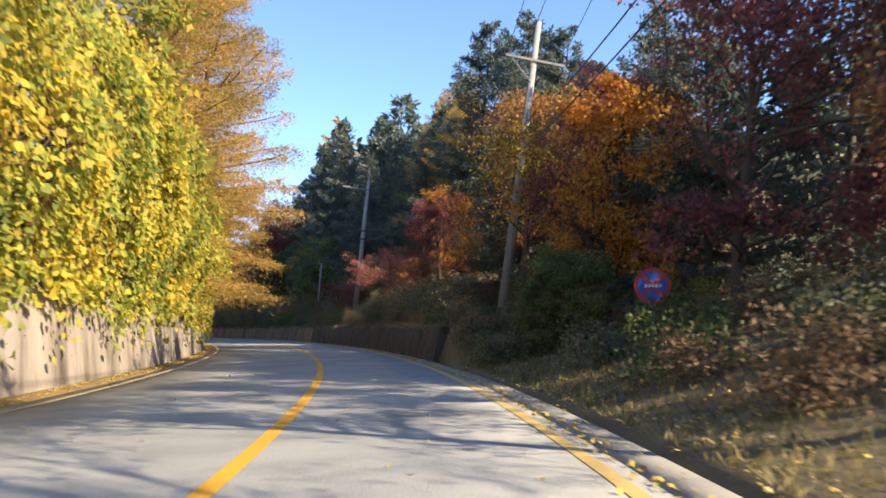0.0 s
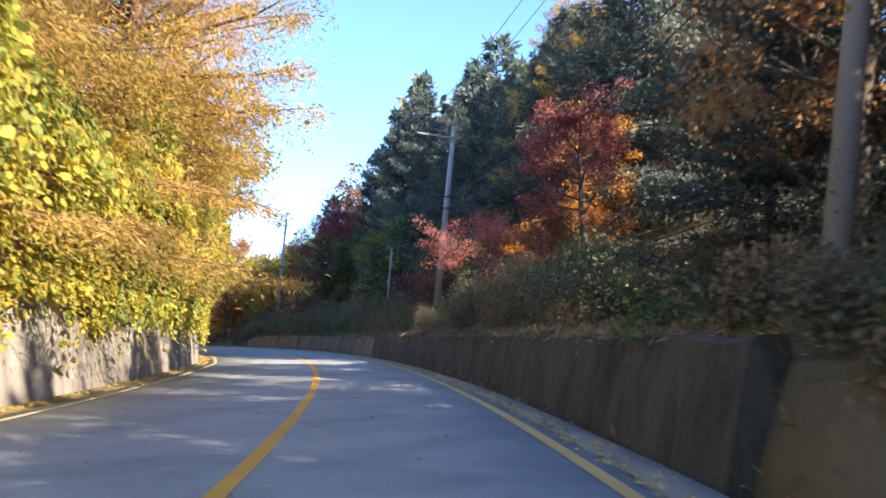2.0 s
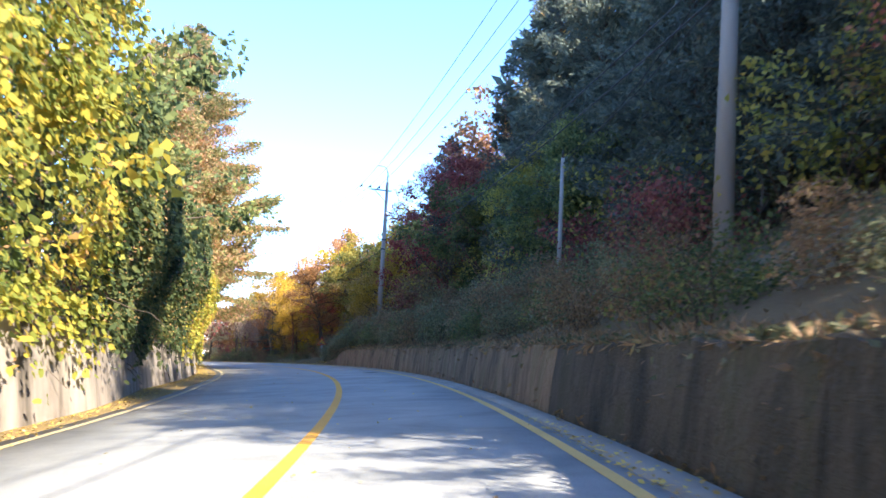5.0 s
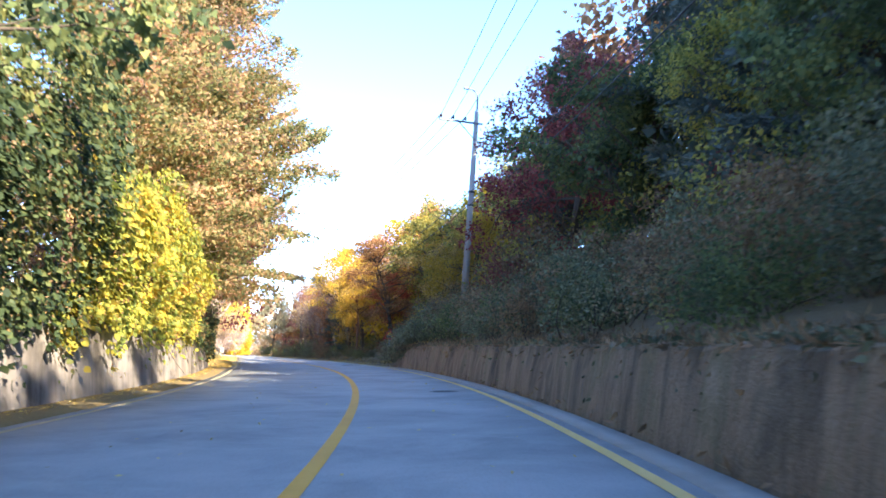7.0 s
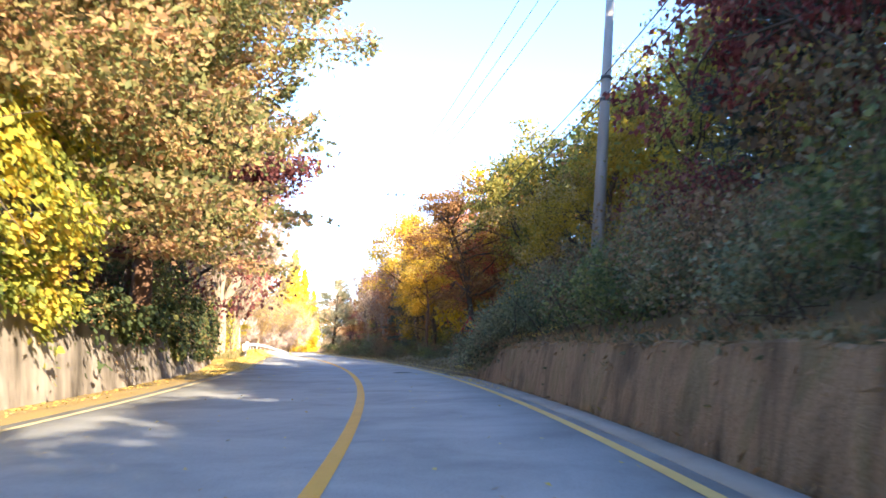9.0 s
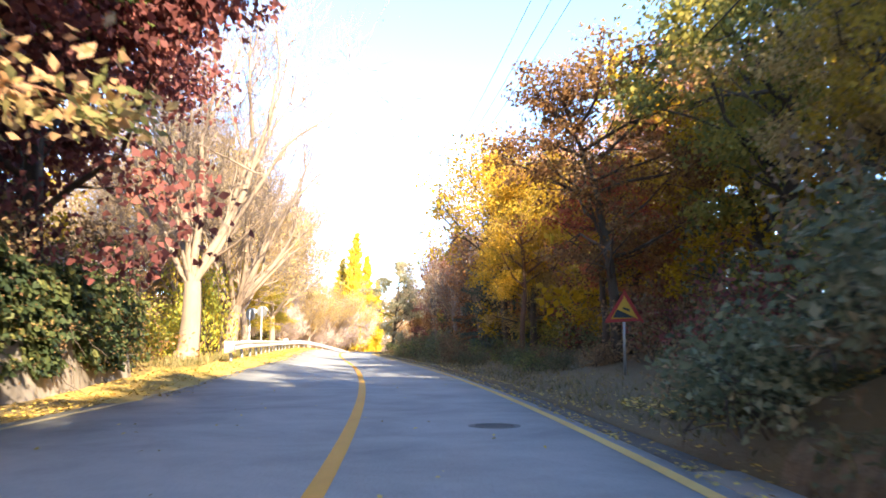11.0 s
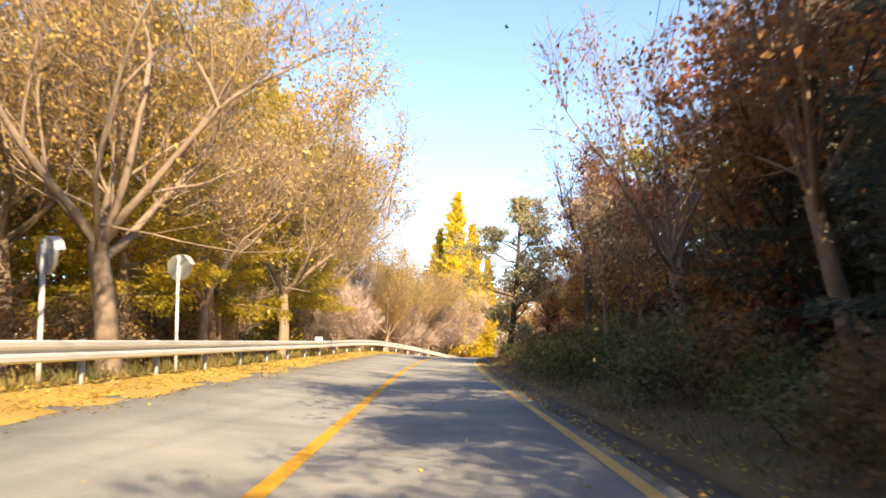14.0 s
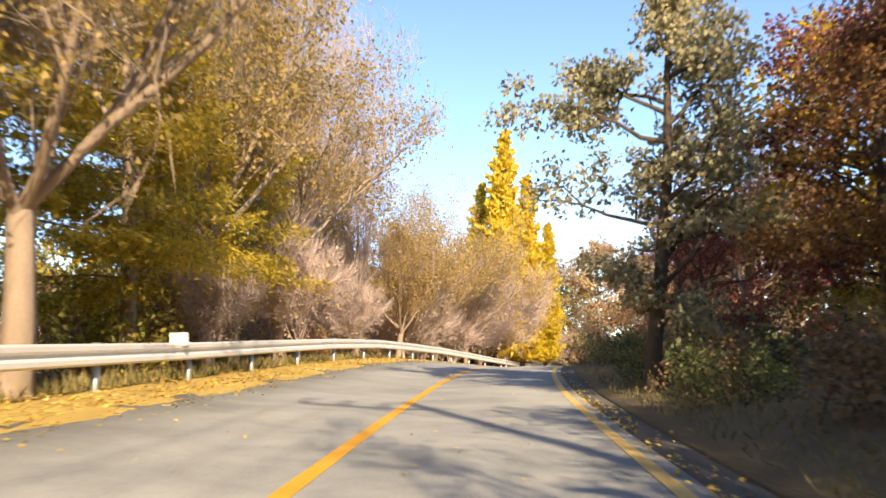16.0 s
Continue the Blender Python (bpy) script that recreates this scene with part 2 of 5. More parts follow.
SIGN_WHITE = surface("white_sign_sheet", [(0.62, 0.62, 0.60), (0.75, 0.75, 0.73)], [(0.85, 0.85, 0.85), (1, 1, 1)], (3, 30), 0.5)
MIRROR, _nt, _b = nodes_of("convex_mirror")
_b.inputs["Metallic"].default_value, _b.inputs["Roughness"].default_value = 1.0, 0.08
_b.inputs["Base Color"].default_value = (0.8, 0.82, 0.84, 1)

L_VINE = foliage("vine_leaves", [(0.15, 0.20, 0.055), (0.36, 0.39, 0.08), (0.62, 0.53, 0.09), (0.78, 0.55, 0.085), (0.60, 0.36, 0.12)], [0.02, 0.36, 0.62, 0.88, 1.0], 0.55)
# green vine leaves, their colour darkened to stand in for shade
L_VINE_SHADED = foliage("vine_leaves_green", [(0.035, 0.055, 0.028), (0.07, 0.10, 0.042), (0.13, 0.155, 0.055), (0.26, 0.24, 0.075)], [0.1, 0.4, 0.7, 1.0])
L_TWIG = foliage("dry_vine_leaves", [(0.22, 0.12, 0.07), (0.38, 0.22, 0.11), (0.50, 0.30, 0.12), (0.40, 0.36, 0.08)], [0.1, 0.4, 0.7, 1.0])
L_LARCH = foliage("larch_needles", [(0.22, 0.17, 0.05), (0.44, 0.30, 0.08), (0.60, 0.38, 0.10), (0.68, 0.38, 0.13)], [0.1, 0.4, 0.7, 1.0])
L_PINE = foliage("pine_needles", [(0.065, 0.085, 0.075), (0.105, 0.13, 0.11), (0.165, 0.19, 0.14), (0.30, 0.28, 0.17)], [0.1, 0.4, 0.75, 1.0], 0.3)
L_OLIVE = foliage("olive_leaves", [(0.15, 0.175, 0.055), (0.31, 0.305, 0.08), (0.53, 0.45, 0.105), (0.70, 0.53, 0.13)], [0.1, 0.4, 0.7, 1.0])
L_GREEN = foliage("green_leaves", [(0.065, 0.095, 0.045), (0.125, 0.165, 0.07), (0.22, 0.25, 0.09), (0.36, 0.34, 0.11)], [0.1, 0.4, 0.7, 1.0])
L_LIME = foliage("bright_green_leaves", [(0.09, 0.14, 0.05), (0.19, 0.26, 0.08), (0.34, 0.39, 0.12), (0.50, 0.50, 0.16)], [0.1, 0.4, 0.7, 1.0])
L_CRIMSON = foliage("crimson_leaves", [(0.15, 0.045, 0.045), (0.31, 0.075, 0.075), (0.48, 0.13, 0.11), (0.62, 0.26, 0.19)], [0.1, 0.4, 0.7, 1.0])
L_MAROON = foliage("maroon_leaves", [(0.15, 0.06, 0.06), (0.28, 0.095, 0.09), (0.42, 0.145, 0.12), (0.52, 0.25, 0.17)], [0.1, 0.4, 0.7, 1.0])
L_PINK = foliage("pinkish_red_leaves", [(0.30, 0.08, 0.07), (0.54, 0.18, 0.14), (0.68, 0.29, 0.21), (0.76, 0.43, 0.29)], [0.1, 0.4, 0.7, 1.0])
L_ORANGE = foliage("orange_leaves", [(0.291, 0.106, 0.026), (0.555, 0.225, 0.039), (0.727, 0.33, 0.066), (0.767, 0.476, 0.106)], [0.1, 0.4, 0.7, 1.0])
L_SALMON = foliage("salmon_leaves", [(0.42, 0.19, 0.08), (0.66, 0.32, 0.14), (0.80, 0.45, 0.23), (0.82, 0.56, 0.32)], [0.1, 0.4, 0.7, 1.0], 0.55)
L_RUST = foliage("rust_leaves", [(0.19, 0.09, 0.05), (0.37, 0.175, 0.08), (0.54, 0.27, 0.115), (0.64, 0.40, 0.165)], [0.1, 0.4, 0.7, 1.0])
L_SCARLET = foliage("scarlet_leaves", [(0.42, 0.08, 0.045), (0.66, 0.15, 0.08), (0.80, 0.27, 0.14), (0.82, 0.40, 0.18)], [0.1, 0.4, 0.7, 1.0])
L_DULL = foliage("dull_brown_leaves", [(0.15, 0.07, 0.035), (0.31, 0.155, 0.06), (0.45, 0.24, 0.09), (0.50, 0.33, 0.15)], [0.1, 0.4, 0.7, 1.0])
L_FEATHER = foliage("yellowing_feathery_leaves", [(0.26, 0.23, 0.06), (0.50, 0.40, 0.07), (0.72, 0.53, 0.08), (0.80, 0.60, 0.16)], [0.1, 0.4, 0.7, 1.0], 0.6)
L_GOLD = foliage("golden_leaves", [(0.30, 0.20, 0.03), (0.55, 0.36, 0.03), (0.72, 0.48, 0.04), (0.76, 0.56, 0.10)], [0.1, 0.4, 0.7, 1.0])
L_TAN = foliage("tan_gold_leaves", [(0.22, 0.15, 0.06), (0.42, 0.29, 0.11), (0.58, 0.40, 0.15), (0.66, 0.48, 0.2)], [0.1, 0.4, 0.7, 1.0])
L_GOLDEN = foliage("amber_leaves", [(0.30, 0.22, 0.04), (0.56, 0.38, 0.05), (0.74, 0.46, 0.06), (0.78, 0.55, 0.12)], [0.1, 0.4, 0.7, 1.0])
L_PALEGOLD = foliage("pale_gold_leaves", [(0.48, 0.33, 0.12), (0.68, 0.47, 0.17), (0.80, 0.57, 0.21), (0.80, 0.62, 0.37)], [0.1, 0.4, 0.7, 1.0], 0.6)
L_YELLOW = foliage("bright_yellow_leaves", [(0.60, 0.44, 0.05), (0.80, 0.60, 0.07), (0.86, 0.70, 0.13)], [0.1, 0.5, 1.0])
L_MIXED = foliage("turning_leaves", [(0.16, 0.19, 0.08), (0.28, 0.29, 0.11), (0.48, 0.37, 0.16), (0.64, 0.36, 0.21), (0.72, 0.44, 0.22)], [0.05, 0.3, 0.55, 0.8, 1.0], 0.6)
L_SHRUB = foliage("grey_green_shrub_leaves", [(0.09, 0.11, 0.065), (0.18, 0.20, 0.11), (0.29, 0.28, 0.155), (0.40, 0.32, 0.18)], [0.1, 0.4, 0.75, 1.0], 0.35)
L_POPLAR = foliage("poplar_leaves", [(0.18, 0.18, 0.11), (0.33, 0.31, 0.19), (0.46, 0.41, 0.26), (0.56, 0.47, 0.25)], [0.1, 0.4, 0.7, 1.0], 0.4)
L_BROWN = foliage("brown_shrub_leaves", [(0.16, 0.11, 0.065), (0.28, 0.19, 0.105), (0.40, 0.25, 0.14), (0.36, 0.29, 0.13)], [0.1, 0.4, 0.7, 1.0], 0.35)
L_DRY = foliage("tan_dry_leaves", [(0.38, 0.26, 0.16), (0.54, 0.39, 0.24), (0.65, 0.49, 0.30), (0.70, 0.53, 0.22)], [0.1, 0.4, 0.7, 1.0])
L_GRASS = foliage("verge_grass", [(0.077, 0.083, 0.033), (0.143, 0.132, 0.05), (0.286, 0.22, 0.088), (0.374, 0.297, 0.132)], [0.1, 0.4, 0.7, 1.0], 0.25)
L_LITTER = foliage("fallen_leaf", [(0.44, 0.25, 0.07), (0.66, 0.44, 0.09), (0.76, 0.57, 0.13), (0.70, 0.55, 0.26)], [0.1, 0.4, 0.7, 1.0], 0.1)


# ---- mesh helpers ----
def mesh_of(name, verts, faces, mat, shade=False):
    me = bpy.data.meshes.new(name)
    verts, faces = np.asarray(verts, np.float32).reshape(-1, 3), np.asarray(faces, np.int32)
    n, k = faces.shape
    me.vertices.add(len(verts))
    me.vertices.foreach_set("co", verts.ravel())
    me.loops.add(n * k)
    me.loops.foreach_set("vertex_index", faces.ravel())
    me.polygons.add(n)
    me.polygons.foreach_set("loop_start", np.arange(n, dtype=np.int32) * k)
    me.materials.append(mat)
    me.update(calc_edges=True)
    if shade:
        me.polygons.foreach_set("use_smooth", np.ones(n, bool))
    return me


def part(name, me, parent, label=""):
    """One mesh object under a thing or a part."""
    ob = new(name, me)
    ob.parent = parent
    return tagged(ob, label) if label else ob


def from_bm(name, bm, mat, smooth_it=False):
    me = bpy.data.meshes.new(name)
    bmesh.ops.recalc_face_normals(bm, faces=bm.faces)
    bm.to_mesh(me)
    bm.free()
    me.materials.append(mat)
    if smooth_it:
        for p in me.polygons:
            p.use_smooth = True
    return me


def thing(name, s, lat, z=None, label="", category="", group="", turn=0.0, kind=""):
    x, y = plan(s, lat)
    ob = new(name)
    ob.matrix_world = pose(float(x), float(y), float(land(s, lat) if z is None else z), 0, 0, heading(s) + turn)
    return tagged(ob, label, category, group, kind)


def box_bm(bm, lo, hi, bev=0.0):
    r = bmesh.ops.create_cube(bm, size=1.0)
    c = [(a + b) / 2 for a, b in zip(lo, hi)]
    d = [b - a for a, b in zip(lo, hi)]
    for v in r["verts"]:
        v.co = Vector((v.co[i] * d[i] + c[i] for i in range(3)))
    if bev:
        bmesh.ops.bevel(bm, geom=[e for e in bm.edges if all(v in r["verts"] for v in e.verts)], offset=bev, segments=2, affect="EDGES", profile=0.5)


def rod(a, b, r0, r1, n=10, caps=True):
    """A tapered rod from a to b as a bmesh."""
    bm = bmesh.new()
    a, b = Vector(a), Vector(b)
    q = (b - a).to_track_quat("Z", "Y")
    rings = []
    for p, r in ((a, r0), (b, r1)):
        rings.append([bm.verts.new(p + q @ Vector((r * math.cos(2 * math.pi * i / n), r * math.sin(2 * math.pi * i / n), 0))) for i in range(n)])
    for i in range(n):
        bm.faces.new((rings[0][i], rings[0][(i + 1) % n], rings[1][(i + 1) % n], rings[1][i]))
    if caps:
        bm.faces.new(rings[0][::-1])
        bm.faces.new(rings[1])
    return bm


def sweep(name, s0, s1, step, columns, mat, label="", kind="structure", category="", shade=True):
    """A strip along the road; columns are functions of s giving (lat, z)."""
    ss = np.arange(s0, s1 + 0.01, step)
    vs = []
    for f in columns:
        lat, z = f(ss)
        x, y = plan(ss, lat + 0 * ss)
        vs.append(np.stack([x, y, z + 0 * ss], 1))
    v = np.stack(vs, 1)
    n, k = v.shape[:2]
    i, j = np.meshgrid(np.arange(n - 1), np.arange(k - 1), indexing="ij")
    a = (i * k + j).ravel()
    faces = np.stack([a, a + 1, a + 1 + k, a + k], 1)
    ob = new(name, mesh_of(name, v.reshape(-1, 3), faces, mat, shade))
    return tagged(ob, label, category, "", kind)


def col(lat, z=0.0):
    lf = lat if callable(lat) else (lambda s: np.full_like(s, lat))
    zf = z if callable(z) else (lambda s: np.full_like(s, z))
    return lambda s: (lf(s), zf(s))


def paved(lat, up=0.0):
    lf = lat if callable(lat) else (lambda s: np.full_like(s, lat))
    return lambda s: (lf(s), road_z(s, lf(s)) + up)


# ---- leaf and branch builders ----
def unit(v):
    return v / np.maximum(np.linalg.norm(v, axis=-1, keepdims=True), 1e-9)


def leaf_mesh(name, rng, pts, mat, size=0.1, wide=0.6, along=None, loose=1.0, fold=0.25):
    """One small folded blade at each point; along: the ways they hang."""
    n = len(pts)
    d = rng.normal(size=(n, 3))
    d = unit(d * loose + (along if along is not None else 0))
    side = unit(np.cross(d, rng.normal(size=(n, 3))))
    up = np.cross(side, d)
    L = size * rng.uniform(0.6, 1.35, (n, 1))
    W = L * wide * 0.5
    v = np.stack([pts, pts + d * L * 0.45 + side * W + up * L * fold, pts + d * L, pts + d * L * 0.45 - side * W + up * L * fold], 1)
    f = np.arange(4 * n).reshape(n, 4)
    return mesh_of(name, v.reshape(-1, 3), f, mat)


def hanging_leaves(name, rng, pts, out, mat, size):
    """Broad pointed leaves that overlap like shingles, their faces turned outwards."""
    n = len(pts)
    d = unit(np.array([0, 0, -0.9]) + out * 0.3 + rng.normal(size=(n, 3)) * 0.38)
    side = unit(np.cross(d, out) + rng.normal(size=(n, 3)) * 0.38)
    up = np.cross(side, d)
    L = size * rng.uniform(0.55, 1.5, (n, 1))
    W = L * rng.uniform(0.42, 0.58, (n, 1))
    lift = up * L * 0.12
    v = np.stack([pts, pts + d * L * 0.12 + side * W * 0.8 - lift, pts + d * L * 0.5 + side * W - lift, pts + d * L, pts + d * L * 0.5 - side * W - lift, pts + d * L * 0.12 - side * W * 0.8 - lift], 1)
    return mesh_of(name, v.reshape(-1, 3), np.arange(6 * n).reshape(n, 6), mat)


def tube_mesh(name, segs, mat, sides=6):
    """Tapered round pieces (x0 y0 z0 x1 y1 z1 r0 r1)."""
    g = np.asarray(segs, float)
    thin_ones = g[:, 6] < 0.022
    if sides > 3 and 0 < thin_ones.sum() < len(g):
        v1, f1 = tube_arrays(g[~thin_ones], sides)
        v2, f2 = tube_arrays(g[thin_ones], 3)
        return mesh_of(name, np.concatenate([v1, v2]), np.concatenate([f1, f2 + len(v1)]), mat, True)
    v, f = tube_arrays(g, sides)
    return mesh_of(name, v, f, mat, True)


def tube_arrays(g, sides):
    p0, p1, r0, r1 = g[:, :3], g[:, 3:6], g[:, 6:7], g[:, 7:8]
    d = unit(p1 - p0)
    ref = np.where(np.abs(d[:, 2:3]) > 0.9, np.array([[1.0, 0, 0]]), np.array([[0, 0, 1.0]]))
    u = unit(np.cross(d, ref))
    w = np.cross(d, u)
    a = 2 * np.pi * np.arange(sides) / sides
    ring = u[:, None] * np.cos(a)[None, :, None] + w[:, None] * np.sin(a)[None, :, None]
    v = np.concatenate([p0[:, None] + ring * r0[:, None], (p1 + d * r1 * 0.3)[:, None] + ring * r1[:, None]], 1)
    n = len(g)
    base = (np.arange(n) * 2 * sides)[:, None]
    i = np.arange(sides)
    f = np.stack([base + i, base + (i + 1) % sides, base + sides + (i + 1) % sides, base + sides + i], 2).reshape(-1, 4)
    return v.reshape(-1, 3), f


def polytube(name, pts, radius, mat, sides=6):
    """One bent round bar through the points."""
    p = np.asarray(pts, float)
    d = unit(np.gradient(p, axis=0))
    ref = np.where(np.abs(d[:, 2:3]) > 0.9, np.array([[1.0, 0, 0]]), np.array([[0, 0, 1.0]]))
    u = unit(np.cross(d, ref))
    w = np.cross(d, u)
    a = 2 * np.pi * np.arange(sides) / sides
    v = p[:, None] + radius * (u[:, None] * np.cos(a)[None, :, None] + w[:, None] * np.sin(a)[None, :, None])
    base = (np.arange(len(p) - 1) * sides)[:, None]
    i = np.arange(sides)
    f = np.stack([base + i, base + (i + 1) % sides, base + sides + (i + 1) % sides, base + sides + i], 2).reshape(-1, 4)
    return mesh_of(name, v.reshape(-1, 3), f, mat, True)


def limb(rng, p, d, length, r0, r1, bits=4, bend=0.15, lift=0.0):
    """A crooked limb: its pieces and its points."""
    segs, pts = [], [np.array(p)]
    d = np.array(d, float)
    for i in range(bits):
        d = unit(d + rng.normal(size=3) * bend + np.array([0, 0, lift]))
        q = pts[-1] + d * length / bits
        ra, rb = r0 + (r1 - r0) * i / bits, r0 + (r1 - r0) * (i + 1) / bits
        segs.append([*pts[-1], *q, ra, rb])
        pts.append(q)
    return segs, np.array(pts), d


def aim(az, el):
    return np.array([math.cos(az) * math.cos(el), math.sin(az) * math.cos(el), math.sin(el)])


def broadleaf(seed, H, R, base, mat, leaf=0.13, clumps=90, per=70, bark=None, multi=1, flat=1.0, puff=0.2, lite=False, girth=0.020):
    """Trunk with limbs, and a crown of many leafy clumps with gaps between them."""
    rng = np.random.default_rng(seed)
    segs, ends = [], []
    for k in range(multi):
        az0 = rng.uniform(0, 6.28)
        lean = 0.0 if multi == 1 else 0.22
        t, pts, d = limb(rng, (0.25 * (multi > 1) * math.cos(az0), 0.25 * (multi > 1) * math.sin(az0), -0.2), (lean * math.cos(az0), lean * math.sin(az0), 1), H * 0.86, H * girth / multi ** 0.4, H * 0.004, 8, 0.06, 0.05)
        segs += t
        for i in range(18 // multi + 2):
            u = base + (1 - base) * (i + rng.uniform(0, 1)) / (18 // multi + 2)
            u = min(u, 0.97)
            p = np.array([np.interp(u * 0.999 * 8, np.arange(9), pts[:, j]) for j in range(3)])
            prof = math.sin(math.pi * min(1, (u - base) / (1 - base) * 0.8 + 0.22)) ** 0.7
            ln = R * prof * rng.uniform(0.7, 1.1)
            a, bp, bd = limb(rng, p, aim(rng.uniform(0, 6.28), rng.uniform(0.15, 0.75)), ln, H * 0.006, H * 0.0015, 4, 0.2, 0.06)
            segs += a
            for m in range(4):
                q = bp[rng.integers(1, 5)]
                c, cp, _ = limb(rng, q, unit(bd + rng.normal(size=3) * 0.8), ln * 0.4, H * 0.0025, H * 0.0008, 2, 0.25, 0.05)
                segs += c
                ends.append(cp[-1])
            ends.append(bp[-1])
    ends = np.array(ends)
    pick = ends[rng.integers(0, len(ends), clumps)] + rng.normal(size=(clumps, 3)) * R * 0.1
    rad = R * puff * rng.uniform(0.6, 1.4, clumps)
    pts = pick[:, None] + unit(rng.normal(size=(clumps, per, 3))) * (rng.uniform(0, 1, (clumps, per, 1)) ** 0.5) * rad[:, None, None] * np.array([1, 1, 0.62 * flat])
    pts = pts.reshape(-1, 3)
    pts = pts[pts[:, 2] > 0.25]
    along = unit(pts - np.array([0, 0, H * 0.5])) * 0.5 + np.array([0, 0, -0.5])
    if lite:
        segs = [g for g in segs if g[6] > H * 0.0027]
    return tube_mesh("trunk", segs, bark or BARK, 4 if lite else 6), leaf_mesh("crown", rng, pts, mat, leaf, 0.7, along)


def conifer(seed, H, R, base, mat, leaf=0.3, wide=0.25, per=26, droop=0.15, bark=None, gap=0.5, power=0.75, lite=False, belly=1.0):
    """A straight trunk with tiers of boughs that carry hanging sprays."""
    rng = np.random.default_rng(seed)
    segs, pts, dirs = [], [], []
    t, tp, _ = limb(rng, (0, 0, -0.2), (0, 0, 1), H, H * 0.015, 0.02, 8, 0.015)
    segs += t
    z = H * base
    while z < H * 0.985:
        u = (z / H - base) / (1 - base)
        for k in range(5):
            ln = R * max(0.06, (1 - u) ** power) * min(1.0, belly + 2.2 * u) * rng.uniform(0.6, 1.15)
            p = np.array([np.interp(z, tp[:, 2], tp[:, 0]), np.interp(z, tp[:, 2], tp[:, 1]), z + rng.uniform(-0.2, 0.2)])
            d = aim(rng.uniform(0, 6.28), rng.uniform(-0.1, 0.35) - droop + 0.5 * u)
            a, bp, bd = limb(rng, p, d, ln, 0.012 + 0.012 * ln, 0.006, 3, 0.1, 0.04)
            segs += a
            n = max(5, int(per * ln))
            w = rng.uniform(0.12, 1, n) ** 0.7
            q = np.stack([np.interp(w * 3, np.arange(4), bp[:, j]) for j in range(3)], 1)
            side = unit(np.cross(bd, [0, 0, 1.0]))
            q = q + side * (rng.normal(size=(n, 1)) * 0.22 * ln * (0.25 + 0.75 * np.sin(np.pi * w))[:, None]) + np.array([0, 0, -1]) * rng.exponential(max(0.03, 0.10 + droop * 0.6), (n, 1)) * 0.6
            pts.append(q)
            dirs.append(np.tile(bd * 0.9 + np.array([0, 0, -droop * 2]), (n, 1)))
        z += gap * rng.uniform(0.7, 1.3)
    if lite:
        segs = segs[:8] + segs[8::3]
    return tube_mesh("trunk", segs, bark or BARK, 4 if lite else 5), leaf_mesh("crown", rng, np.concatenate(pts), mat, leaf, wide, np.concatenate(dirs), 0.75, 0.1)


def bare(seed, H, R, mat, leaves=1500, leaf=0.09, fork=0.22, stems=5, bark=None, levels=4, lean=0.0, cluster=0.25, girth=0.026, twigs=2500, el=(0.6, 1.25), limb_r=0.42, sweep_up=0.07, twig=0.7):
    """A tree that has lost most of its leaves: forked limbs down to twigs."""
    rng = np.random.default_rng(seed)
    segs, tips, ways = [], [], []
    tr, tp, td = limb(rng, (0, 0, -0.3), (lean, 0, 1), H * fork + 0.3, H * girth * 1.12, H * girth * 0.8, 4, 0.04)
    segs += tr
    segs.append([*tp[0], *(tp[0] + np.array([0, 0, 0.55])), H * girth * 1.5, H * girth * 1.05])

    def grow(p, d, ln, r, lev):
        bits = 5 if lev >= 2 else 3
        a, bp, bd = limb(rng, p, d, ln, r, r * 0.5, bits, 0.09, sweep_up)
        segs.extend(a)
        if lev <= 1:
            tips.extend(bp[1:])
            ways.extend([bd] * bits)
        if lev == 0:
            return
        kids = 4 if lev >= 2 else 3
        for k in range(kids):
            i = bits if k == 0 else int(rng.integers(max(1, bits // 3), bits + 1))
            q = bp[i]
            turn = 0.22 if k == 0 else 0.5
            grow(q, unit(bd + rng.normal(size=3) * turn + np.array([0, 0, 0.14])), ln * rng.uniform(0.45, 0.68), r * (0.5 if k == 0 else 0.42), lev - 1)

    for k in range(stems):
        az = 6.28 * (k + rng.uniform(-0.3, 0.3)) / stems
        up = float(rng.uniform(0.55, 1.0))
        q = tp[-1] if k < 3 else tp[-1] * up + tp[-2] * (1 - up)
        grow(q, aim(az, rng.uniform(*el)), (H * (1 - fork) * 0.4) * rng.uniform(0.75, 1.1), H * girth * limb_r * rng.uniform(0.7, 1.1), levels - 1)
    tips, ways = np.array(tips), np.array(ways)
    pick = rng.integers(0, len(tips), leaves)
    pts = tips[pick] + rng.normal(size=(leaves, 3)) * cluster
    tw = rng.integers(0, len(tips), twigs)
    sprigs = leaf_mesh("twig", rng, tips[tw] + rng.normal(size=(twigs, 3)) * 0.05, bark or PALE_BARK, twig, 0.022, ways[tw] * 1.3, 0.7, 0.03)
    return tube_mesh("trunk", segs, bark or PALE_BARK, 6), leaf_mesh("crown", rng, pts, mat, leaf, 0.7, np.array([[0, 0, -0.6]])), sprigs


